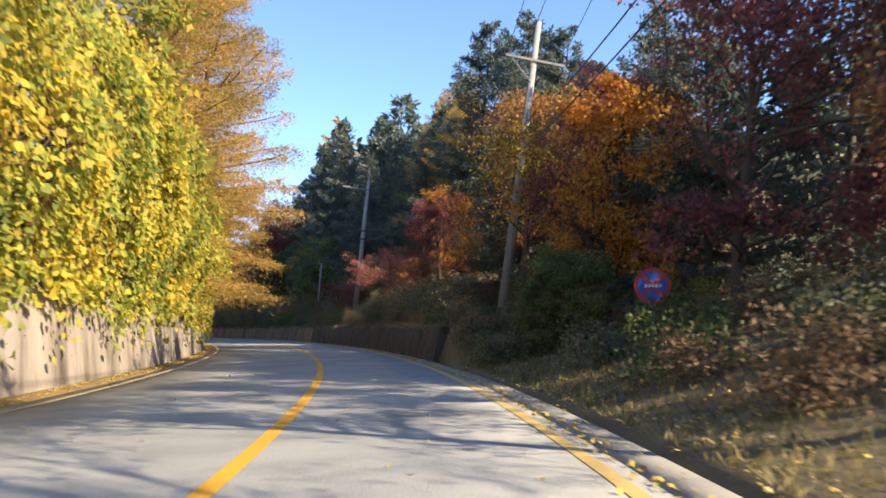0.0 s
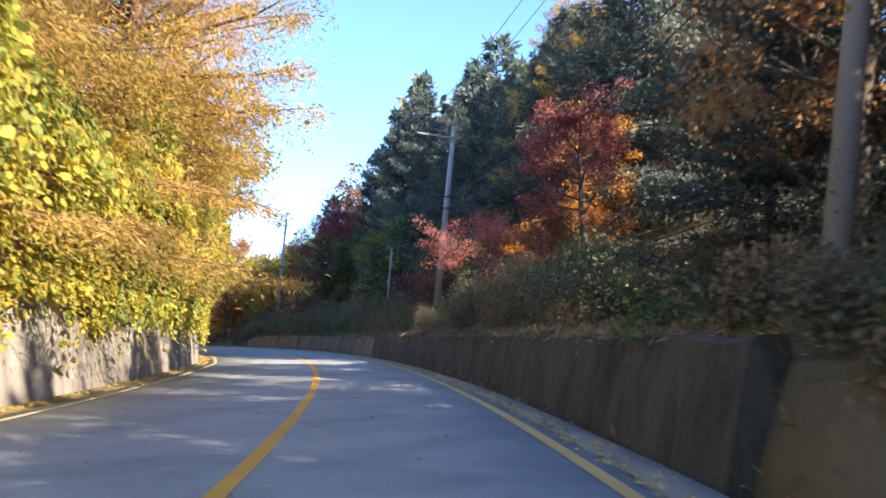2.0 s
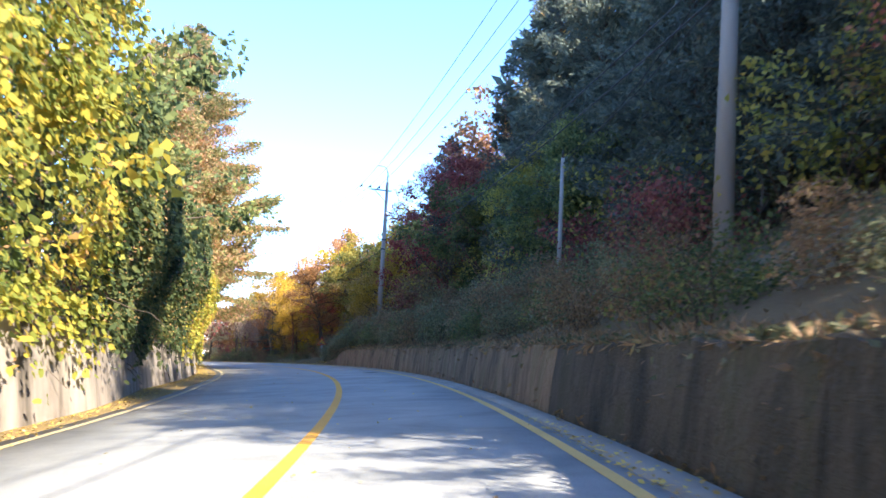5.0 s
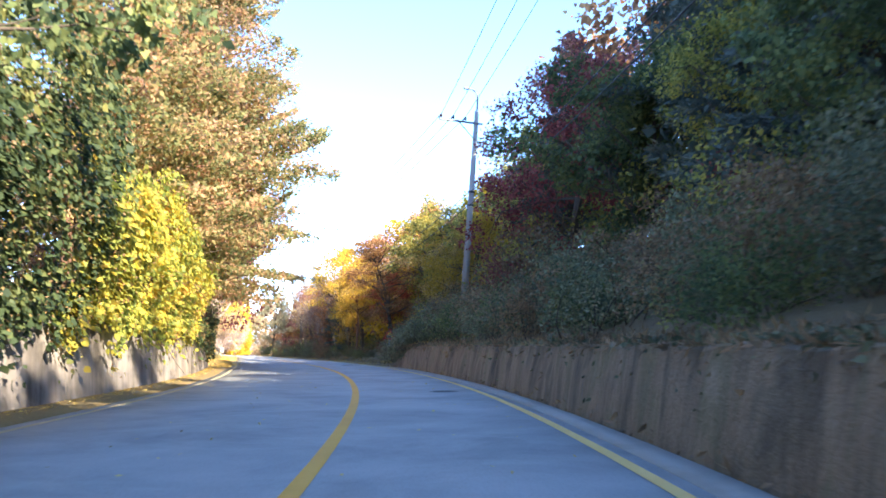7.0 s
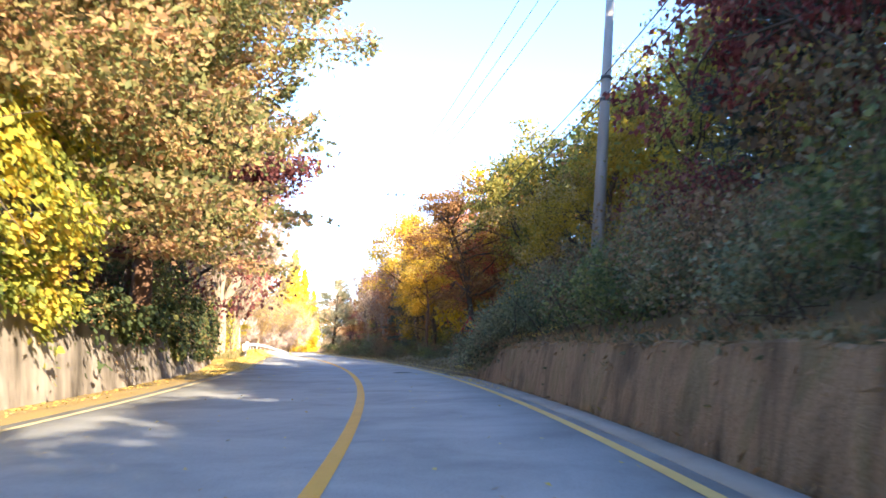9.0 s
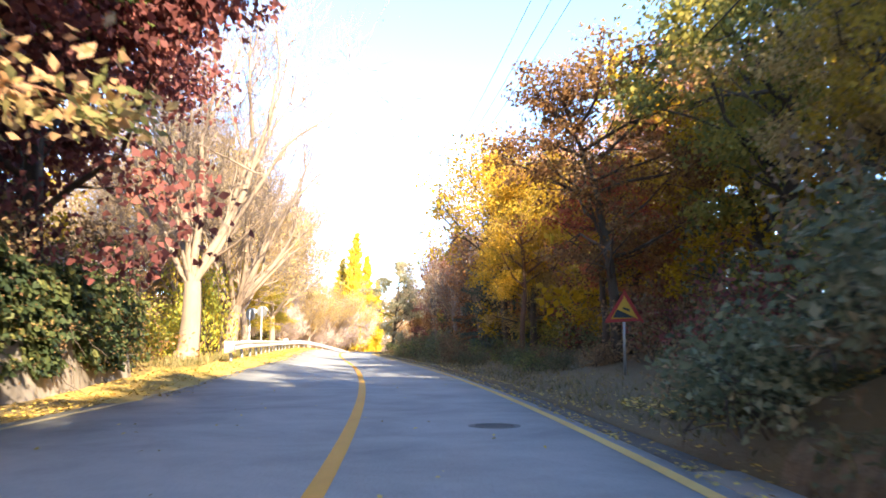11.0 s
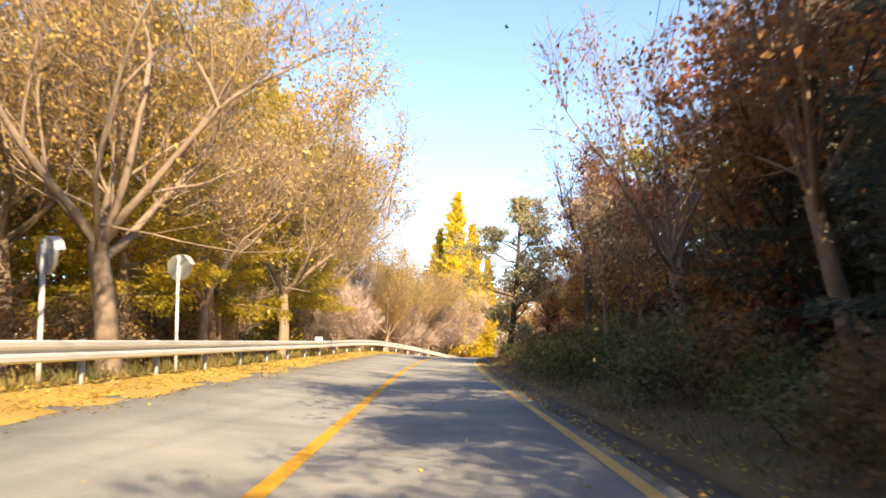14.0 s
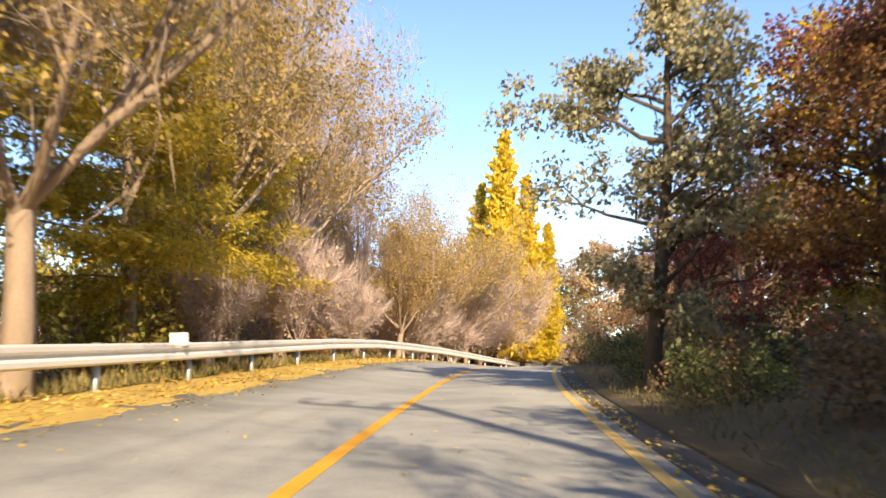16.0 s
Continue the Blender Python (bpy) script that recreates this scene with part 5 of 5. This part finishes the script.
EARLY_TREES = [  # before and above the start of the low wall: s, lat, key, scale
    (-4, 9, "pine1", 0.6), (1, 8.2, "rbare", 0.9), (5, 9, "maroon", 0.72), (9.5, 9.4, "brown", 0.72), (13, 10.5, "maroon", 0.7), (14, 13.5, "pine0", 0.85), (18, 8.8, "maroon", 0.8), (21.5, 6.4, "green", 0.27), (17.5, 13, "maroon", 0.85),
    (24.8, 8.3, "orange", 0.78), (23.4, 6.3, "green", 0.3), (24, 11, "pine1", 0.78), (27, 10, "maroon", 0.72), (28, 13.5, "pine0", 0.65), (30, 11.6, "pine0", 0.82), (29.5, 9.5, "maroon", 0.55), (35, 8.6, "brown", 0.92), (33, 15, "pine1", 0.7), (38, 10.8, "pine0", 0.95), (41, 15, "pine1", 0.8), (37, 12.5, "pine0", 0.8), (40.5, 10.2, "pine1", 0.8), (42, 13, "maroon", 0.6)]
BEND_TREES = [  # above the low wall: s, lat, key, scale
    (46.2, 7.7, "maroon", 0.55), (56.8, 13, "pine0", 1.3), (53.2, 15.8, "pine1", 1.2), (61.5, 13.6, "glarch", 0.88), (64.5, 12.8, "pine0", 1.02), (60, 19, "pine1", 1.22), (64.5, 18, "pine0", 1.36), (53.8, 10.4, "orange", 0.66), (60.4, 11.1, "pine0", 0.55), (57.5, 12.6, "pine0", 0.6), (50, 8.8, "orange", 0.3), (49, 7.4, "brown", 0.3), (60, 14.5, "pine0", 0.85), (58, 7.6, "pink", 0.52), (45, 15, "pine1", 0.5),
    (66, 14, "glarch", 0.95), (64, 11.8, "pine0", 0.8), (68.5, 12, "pine1", 0.86), (73, 11.4, "pine0", 0.9), (78, 11.4, "pine1", 0.96), (83.5, 11.8, "pine0", 0.98),
    (70.5, 15, "pine1", 0.95), (75.5, 15.2, "pine0", 1.0), (80, 15, "pine1", 1.02), (86, 15, "pine0", 1.03), (91, 15.5, "pine1", 1.08)]
SLOPE_TREES = [  # above the end of the low wall: s, lat, key, scale
    (86, 9.8, "green", 0.72), (89.5, 12.5, "pine1", 1.25), (92, 9.6, "olive", 0.7), (95.5, 12.2, "pine0", 1.25), (98, 9.4, "green", 0.8), (101, 12.6, "pine1", 1.2), (105.5, 9.2, "crimson", 0.98), (108.5, 11.5, "maroon", 0.95), (110, 10.5, "pine0", 0.9), (114, 12, "pine1", 0.78),
    (118.5, 10.8, "olive", 0.78), (122, 9.4, "goldr", 0.78), (125, 12.5, "olive", 1.1), (127.5, 9.6, "tan", 0.88), (131, 9.8, "olive", 1.0), (130.5, 13.5, "pine0", 0.85)]
VERGE_TREES = [  # past the slope sign: s, lat, key, scale
    (134.5, 11, "yel", 0.85), (135, 13.5, "goldr", 1), (136.4, 7.3, "layered", 0.92), (140, 11, "rustpine", 0.8), (145.8, 6.5, "amber", 0.82), (142, 9.6, "goldr", 0.72), (139.8, 8.0, "scarlet", 0.66), (150, 14, "pine1", 0.6), (152, 7.3, "goldr", 1.0),
    (155, 9.6, "rust", 1), (156, 13.5, "pine1", 0.6), (159.5, 7.6, "rbare", 1.0), (148.5, 7.6, "tan", 0.8), (161, 15, "salmon", 1.25), (166.5, 21, "salmon", 1.6), (162, 12, "rust", 0.8), (167, 7.4, "rbare", 0.92), (163.5, 7.8, "rust", 0.72), (167, 14, "pine1", 0.6), (155.5, 7.8, "pine0", 0.62), (158.5, 9.0, "pine0", 0.62), (163, 8.8, "pine0", 0.58), (166.5, 10.2, "pine1", 0.55), (170.5, 10.8, "pine0", 0.55), (171, 10.2, "rbare", 0.75)]
FAR_VERGE_TREES = [  # towards the bend: s, lat, key, scale
    (173, 14.5, "pine1", 0.6), (177, 11, "pine0", 0.5), (180, 8.6, "maroon", 0.7), (184, 10.5, "rbare", 0.9), (186, 12, "pine0", 0.6), (190, 9.5, "brown", 0.7), (194, 11, "maroon", 0.8), (197, 7.2, "maroon", 0.42), (200, 8.6, "rbare", 0.7), (204, 7.6, "maroon", 0.48),
    (206, 10.6, "rbare", 0.85), (209, 13, "brown", 0.75), (211, 8.6, "rust", 0.6), (213, 11, "brust", 0.75), (218, 14, "bdry", 0.9), (220, 9.5, "rbare", 0.9), (228, 10, "bdry", 0.8)]
BACK = []  # the wood further up the slope
rb = np.random.default_rng(11)
for s in np.arange(-54, 212, 6.5):
    hill = 6 < s < 106
    if -30 < s < 6 or 42 < s < 54:
        continue
    for lat in ((15, 20, 26) if 60 < s < 112 else (15, 21)) if s < 130 else (12.5, 17.5):
        pool = ["bpine", "bpine", "blarch", "bpine", "brust"] if hill else ["brust", "bdry", "bolive", "bgold", "bmaroon"]
        grow = 0.7 if s < 54 else 0.88 if s < 88 else 1.2 if s < 107 else 1.08 if s < 134 else 0.95 if s < 150 else 0.75
        BACK.append((float(s + rb.uniform(-2, 2)), float(lat + rb.uniform(-1.5, 1.5)), pool[rb.integers(0, len(pool))], float(rb.uniform(0.9, 1.2) * grow)))
FAR = []  # the wood past the bend
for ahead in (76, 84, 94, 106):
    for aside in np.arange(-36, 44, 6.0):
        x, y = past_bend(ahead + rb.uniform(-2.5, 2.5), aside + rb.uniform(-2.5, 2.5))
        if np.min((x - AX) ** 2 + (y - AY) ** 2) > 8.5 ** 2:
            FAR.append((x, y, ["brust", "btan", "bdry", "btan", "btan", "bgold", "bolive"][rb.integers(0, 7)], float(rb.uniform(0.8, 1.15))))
for s in np.arange(130, 200, 7):
    for lat in (-15, -21):
        BACK.append((float(s + rb.uniform(-2, 2)), float(lat + rb.uniform(-3, 3)), ["bdry", "brust", "bgold", "bdry"][rb.integers(0, 4)], float(rb.uniform(0.75, 1.15))))
for s in np.arange(176, 262, 8):
    for lat in (-29, -40):
        BACK.append((float(s + rb.uniform(-3, 3)), float(lat + rb.uniform(-4, 4)), ["bdry", "bolive", "brust", "bgold"][rb.integers(0, 4)], float(rb.uniform(0.6, 0.95))))
for s in np.arange(70, 130, 12):
    BACK.append((float(s), float(-17 + rb.uniform(-2, 2)), ["blarch", "bolive", "bgold", "bpine"][rb.integers(0, 4)], float(rb.uniform(0.75, 0.95))))
far = dict(clumps=66, per=46, leaf=0.29, puff=0.25, lite=True)
KINDS = {
    "tan": (BL(145, L_TAN, 11, 3.9, 0.16, clumps=140, per=88, leaf=0.14), "autumn_tree", "tan-gold autumn tree above the wall's end"),
    "orange": (BL(150, L_ORANGE, 11, 3.9, 0.18, clumps=120, per=88, leaf=0.16), "autumn_tree", "orange-brown autumn tree on the slope"),
    "salmon": (BL(148, L_SALMON, 11, 3.9, 0.15, clumps=150, per=70, leaf=0.16), "autumn_tree", "tall salmon-orange autumn tree in light"),
    "brown": (BL(147, L_DULL, 11, 3.9, 0.16, clumps=140, per=88, leaf=0.14), "autumn_tree", "dull brown-orange autumn tree in shade"),
    "layered": (BL(146, L_DULL, 11, 4.4, 0.28, clumps=150, per=90, leaf=0.13, flat=0.45, puff=0.24), "maple_tree", "dark-trunked maple with layers of rust leaves by the sign"),
    "rust": (BL(151, L_RUST, 11, 3.9, 0.16, clumps=110, per=88, leaf=0.16), "autumn_tree", "rust-coloured autumn tree in shade"),
    "green": (BL(149, L_GREEN, 10, 4.4, 0.06, clumps=240, per=88, leaf=0.2), "broadleaf_tree", "small green tree in the shade"),
    "maroon": (BL(152, L_MAROON, 12, 4.2, 0.15, clumps=120, per=88, leaf=0.16), "maple_tree", "dark maroon maple on the slope"),
    "crimson": (BL(153, L_CRIMSON, 11, 4.0, 0.12, clumps=110, per=88, leaf=0.16), "maple_tree", "crimson maple on the slope"),
    "pink": (BL(154, L_PINK, 7.8, 5.0, 0.12, clumps=230, per=90, leaf=0.11), "maple_tree", "low pinkish-red tree in light"),
    "amber": (BL(159, L_GOLDEN, 11, 3.4, 0.33, clumps=330, per=110, leaf=0.095, bark=RED_BARK, girth=0.0145), "golden_tree", "tall amber tree with a reddish trunk beside the road"),
    "goldr": (BL(155, L_GOLDEN, 11, 4.2, 0.3, clumps=170, per=80, leaf=0.14), "golden_tree", "golden-yellow tree beside the road"),
    "scarlet": (BL(156, L_SCARLET, 11, 3.2, 0.4, clumps=130, per=88, leaf=0.12), "maple_tree", "scarlet maple behind golden trees"),
    "yel": (BL(158, L_GOLD, 11, 3.8, 0.2, clumps=150, per=88, leaf=0.14), "golden_tree", "bright yellow tree on the slope"),
    "rbare": (lambda: bare(92, 12, 4.5, L_RUST, 2200, 0.12, 0.25, 6, PALE_BARK, 4, girth=0.014, twigs=3500, cluster=0.35), "half_bare_tree", "slender half-bare tree with rust leaves"),
    "olive": (BL(157, L_OLIVE, 12, 4.2, 0.10, clumps=130, per=88, leaf=0.16), "broadleaf_tree", "olive-green tree with yellowing leaves"),
    "pine0": (PINE(0), "pine_tree", "dark dense pine on the slope"), "pine1": (PINE(1), "pine_tree", "dark dense pine on the slope"),
    "glarch": (LARCH(2), "larch_tree", "tall golden larch among dark pines on the slope"),
    "rustpine": (lambda: conifer(40, 12, 4.4, 0.2, L_RUST, 0.19, 0.5, 105, 0.05, RED_BARK, 0.85, 0.45), "layered_pine", "rust-brown layered conifer by the sign"),
    "bpine": (lambda: conifer(44, 15, 4.4, 0.05, L_PINE, 0.6, 0.42, 16, 0.08, BARK, 0.75, 0.5, lite=True), "pine_tree", "dark pine in the wood on the slope"),
    "blarch": (lambda: conifer(45, 16, 4.4, 0.05, L_LARCH, 0.5, 0.4, 18, 0.2, RED_BARK, 0.75, 0.6, lite=True), "larch_tree", "golden larch in the wood on the slope"),
    "brust": (BL(161, L_RUST, 12, 4.6, 0.08, **far), "autumn_tree", "rust-coloured tree in the wood"),
    "bolive": (BL(163, L_OLIVE, 12, 4.6, 0.08, **far), "broadleaf_tree", "olive tree in the wood"),
    "bmaroon": (BL(164, L_MAROON, 12, 4.6, 0.08, **far), "maple_tree", "maroon tree in the wood"),
    "bgold": (BL(165, L_GOLD, 12, 4.2, 0.08, **far), "golden_tree", "golden tree in the wood"),
    "btan": (BL(166, L_DRY, 12, 4.4, 0.06, clumps=120, per=64, leaf=0.24, puff=0.22, lite=True, bark=PALE_BARK), "autumn_tree", "tan autumn tree past the bend"),
    "bdry": (lambda: bare(90, 12, 5, L_DRY, 2400, 0.24, 0.2, 5, PALE_BARK, 3, twigs=1200, cluster=0.6), "bare_tree", "tan half-bare tree in the wood")}
for s, lat, key, sc in EARLY_TREES + BEND_TREES + SLOPE_TREES + VERGE_TREES + FAR_VERGE_TREES + BACK:
    b, nm, lab = KINDS[key]
    plant(key, b, nm, s, lat, sc, label=lab, group=nm.replace("_", " ") + "s beside the road", sink=0.1, z=float(dip(s)) if s > 200 else None)
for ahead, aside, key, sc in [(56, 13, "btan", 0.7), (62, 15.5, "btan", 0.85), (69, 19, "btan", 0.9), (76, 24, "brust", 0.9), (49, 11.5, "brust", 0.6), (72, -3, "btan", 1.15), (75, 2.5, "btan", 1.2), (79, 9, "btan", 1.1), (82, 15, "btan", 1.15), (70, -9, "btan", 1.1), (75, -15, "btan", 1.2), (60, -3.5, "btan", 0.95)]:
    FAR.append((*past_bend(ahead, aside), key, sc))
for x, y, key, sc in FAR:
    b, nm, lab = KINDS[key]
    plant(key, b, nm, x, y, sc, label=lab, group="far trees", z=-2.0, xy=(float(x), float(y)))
plant("wt", lambda: bare(85, 8.5, 4, L_DRY, 700, 0.13, 0.2, 3, PALE_BARK, 4, girth=0.014, twigs=900), "bare_tree", 175.3, 7.0, 1.0, label="whitish forked tree almost without leaves")
plant("wt", None, "bare_tree", 174.6, 7.9, 0.85, turn=70, label="whitish forked tree almost without leaves")
plant("darkfork", lambda: bare(86, 11, 4, L_RUST, 500, 0.15, 0.42, 4, BARK, 4, girth=0.018, twigs=1500), "bare_tree", 183.5, 7.8, 1.0, label="dark forked tree with few rust leaves")
plant("grey", BL(160, L_POPLAR, 12, 2.9, 0.15, clumps=210, per=70, leaf=0.15), "poplar_tree", 190.0, 4.7, 0.82, label="tall grey-green tree with thinning crown")
plant("p1tree", lambda: bare(87, 10, 4, L_GOLD, 2600, 0.13, 0.3, 5, BARK, 4, girth=0.012, twigs=1200), "bare_tree", 31.8, 7.5, 0.95, label="thin tree with few yellow leaves beside the pole")
for i in range(56):
    s = 121 + i * 1.9
    if 130 < s < 134.5:
        continue
    plant("shv%d" % (i % 3), SB(170 + i % 3, [L_SHRUB, L_GREEN, L_BROWN][i % 3], 1.3, 1.3, leaf=0.10, lobes=13, per=100), "shrub", s, float(5.1 + rngp.uniform(-0.2, 2.2)), float(rngp.uniform(0.45, 0.75) * (1.0 if s < 150 else 1.4)), label="dark low shrub on the shaded verge", category="shrub", group="shrubs on the shaded verge")
for s, lat, sc in [(119.8, 7.0, 1.1), (123, 8.6, 1.4), (126.5, 9.0, 1.2)]:
    plant("signbush", SB(190, L_SHRUB, 1.5, 2.0, leaf=0.11, lobes=22, per=120), "shrub", s, lat, sc, label="grey-green bush on the verge before the slope sign", category="shrub", group="shrubs on the shaded verge", sink=0.1)
for i in range(30):
    s = 121 + i * 2.8
    plant("sht%d" % (i % 4), None, "shrub", s, float(rngp.uniform(8, 12.5)), float(rngp.uniform(0.9, 1.5) if s < 146 else rngp.uniform(0.6, 0.95)), label="tangled undergrowth on the shaded slope", category="shrub", group="undergrowth")


# ---- grass and fallen leaves ----
def scatter(name, seed, n, s_rng, lat_fn, mat, size, wide, up, label, zoff=0.01):
    rng = np.random.default_rng(seed)
    s = rng.uniform(*s_rng, n)
    lat, z = lat_fn(s, rng)
    x, y = plan(s, lat)
    along = np.tile(np.array([0, 0, up]), (n, 1))
    me = leaf_mesh(name, rng, np.stack([x, y, z + zoff], 1), mat, size, wide, along, 0.6 if up else 1.0, 0.05)
    tagged(new(name, me), label, "grass" if up else "fallen leaves", "", "stuff")


def flat_leaves(name, seed, n, s_rng, lat_fn, label, size=0.07):
    """Leaves lying flat on what is below them."""
    rng = np.random.default_rng(seed)
    s = rng.uniform(*s_rng, n)
    lat, z = lat_fn(s, rng)
    x, y = plan(s, lat)
    p = np.stack([x, y, z + 0.008], 1)
    a = rng.uniform(0, 6.28, n)
    L = size * rng.uniform(0.6, 1.3, (n, 1))
    d = np.stack([np.cos(a), np.sin(a), rng.normal(size=n) * 0.15], 1)
    e = np.stack([-np.sin(a), np.cos(a), rng.normal(size=n) * 0.25], 1)
    lift = np.array([0, 0, 1]) * np.abs(rng.normal(size=(n, 1))) * 0.012
    v = np.stack([p - d * L * 0.5, p + e * L * 0.4 + lift, p + d * L * 0.5 + lift, p - e * L * 0.4 + lift], 1)
    tagged(new(name, mesh_of(name, v.reshape(-1, 3), np.arange(4 * n).reshape(n, 4), L_LITTER)), label, "fallen leaves", "", "stuff")


def on_left_verge(s, rng):
    off = -0.25 - rng.exponential(1.0, len(s))
    off = np.maximum(off, -7)
    lat = line_left(s) + off
    up = np.interp(-off, [0.2, 0.33, 0.9, 1.6, 3.0, 5, 9], [-0.03, 0.02, 0.09, 0.12, 0.10, -0.05, -0.4])
    return lat, road_z(s, line_left(s)) + up * smooth(124, 136, s) + 0.01


flat_leaves("fallen_leaves", 200, 16000, (124, 235), on_left_verge, "yellow fallen leaves on the verge", 0.07)
flat_leaves("fallen_leaves", 204, 2600, (130, 225), lambda s, r: (lambda l: (l, road_z(s, l)))(line_left(s) + 0.15 - r.exponential(0.3, len(s)) + r.exponential(0.16, len(s))), "yellow leaves blown onto the road's edge", 0.065)
flat_leaves("fallen_leaves", 201, 700, (5, 230), lambda s, r: (lambda l: (l, road_z(s, l)))(r.choice([-1, 1], len(s)) * r.uniform(0.3, 3.2, len(s)) - 0.2), "scattered fallen leaves on the asphalt", 0.06)
flat_leaves("fallen_leaves", 208, 1800, (112, 200), lambda s, r: (lambda l: (l, road_z(s, l) + 0.012))(3.1 + np.abs(r.normal(size=len(s))) * 0.22), "yellow leaves along the crumbling edge", 0.06)
flat_leaves("fallen_leaves", 202, 1900, (3, 66), lambda s, r: (lambda l: (l, road_z(s, l) + 0.012))(3.1 + np.abs(r.normal(size=len(s))) * 0.22), "yellow leaves along the concrete edge", 0.06)
flat_leaves("fallen_leaves", 203, 3500, (5, 124), lambda s, r: (lambda l: (l, road_z(s, l) + 0.05))(wall_left(s) + 0.1 + np.abs(r.normal(size=len(s))) * 0.35), "dry leaves along the wall's foot", 0.06)
scatter("verge_grass", 210, 7000, (120, 200), lambda s, r: (lambda l: (l, land(s, l)))(3.9 + np.abs(r.normal(size=len(s))) * 1.2), L_GRASS, 0.16, 0.1, 0.9, "short rough grass on the shaded verge")
scatter("verge_grass", 211, 8000, (0, 31), lambda s, r: (lambda l: (l, land(s, l)))(3.9 + np.abs(r.normal(size=len(s))) * 1.6), L_GRASS, 0.15, 0.14, 0.7, "rough dark weeds on the shaded verge")
flat_leaves("fallen_leaves", 205, 1500, (0, 31), lambda s, r: (lambda l: (l, land(s, l) + 0.02))(3.75 + np.abs(r.normal(size=len(s))) * 1.1), "brown and yellow leaves lying on the verge", 0.055)
flat_leaves("fallen_leaves", 207, 2600, (112, 127), lambda s, r: (lambda l: (l, land(s, l) + 0.05))(4.35 + np.abs(r.normal(size=len(s))) * 1.3), "golden leaves heaped at the end of the low wall", 0.08)
flat_leaves("fallen_leaves", 206, 1300, (119, 172), lambda s, r: (lambda l: (l, land(s, l) + 0.03))(3.7 + r.exponential(0.5, len(s))), "brown and yellow leaves lying on the verge", 0.055)
scatter("bank_grass", 212, 14000, (30, 120), lambda s, r: (lambda l: (l, np.maximum(1.1, 1.1 + 0.3 * (l - 4.1))))(3.93 + np.abs(r.normal(size=len(s))) * 0.4), L_BROWN, 0.15, 0.2, 0.1, "dry grass and weeds over the wall's crest")
scatter("verge_grass", 213, 7000, (138, 215), lambda s, r: (lambda l: (l, 0.35 + dip(s) + 0 * l))(-5.2 - np.abs(r.normal(size=len(s))) * 0.9), L_GRASS, 0.35, 0.08, 1.2, "green and dry grass under the rail")
scatter("wall_weeds", 214, 2600, (31, 119), lambda s, r: (lambda z, c: (3.72 + 0.25 * z + 0 * s, z - 0.02 * c))(np.where(r.uniform(0, 1, len(s)) < 0.7, 1.12 - r.exponential(0.16, len(s)) * (0.3 + (np.sin(s * 1.3) + np.sin(s * 0.47)) ** 2), r.exponential(0.07, len(s))), 1), L_BROWN, 0.15, 0.35, -0.5, "moss and small weeds hanging down the low wall")
scatter("wall_weeds", 215, 9000, (36, 119), lambda s, r: (lambda z: (3.74 + 0.25 * z + r.uniform(-0.04, 0.16, len(s)), z))(1.2 - r.exponential(0.13, len(s)) * (0.15 + np.abs(np.sin(s * 0.9) + np.sin(s * 0.37 + 1) + 0.6 * np.sin(s * 3.1))) * (1 + smooth(60, 80, s) * 0.3) - 0.75 * smooth(113, 119.5, s)), L_SHRUB, 0.11, 0.5, -0.4, "grey-green creepers hanging over the low wall's crest")
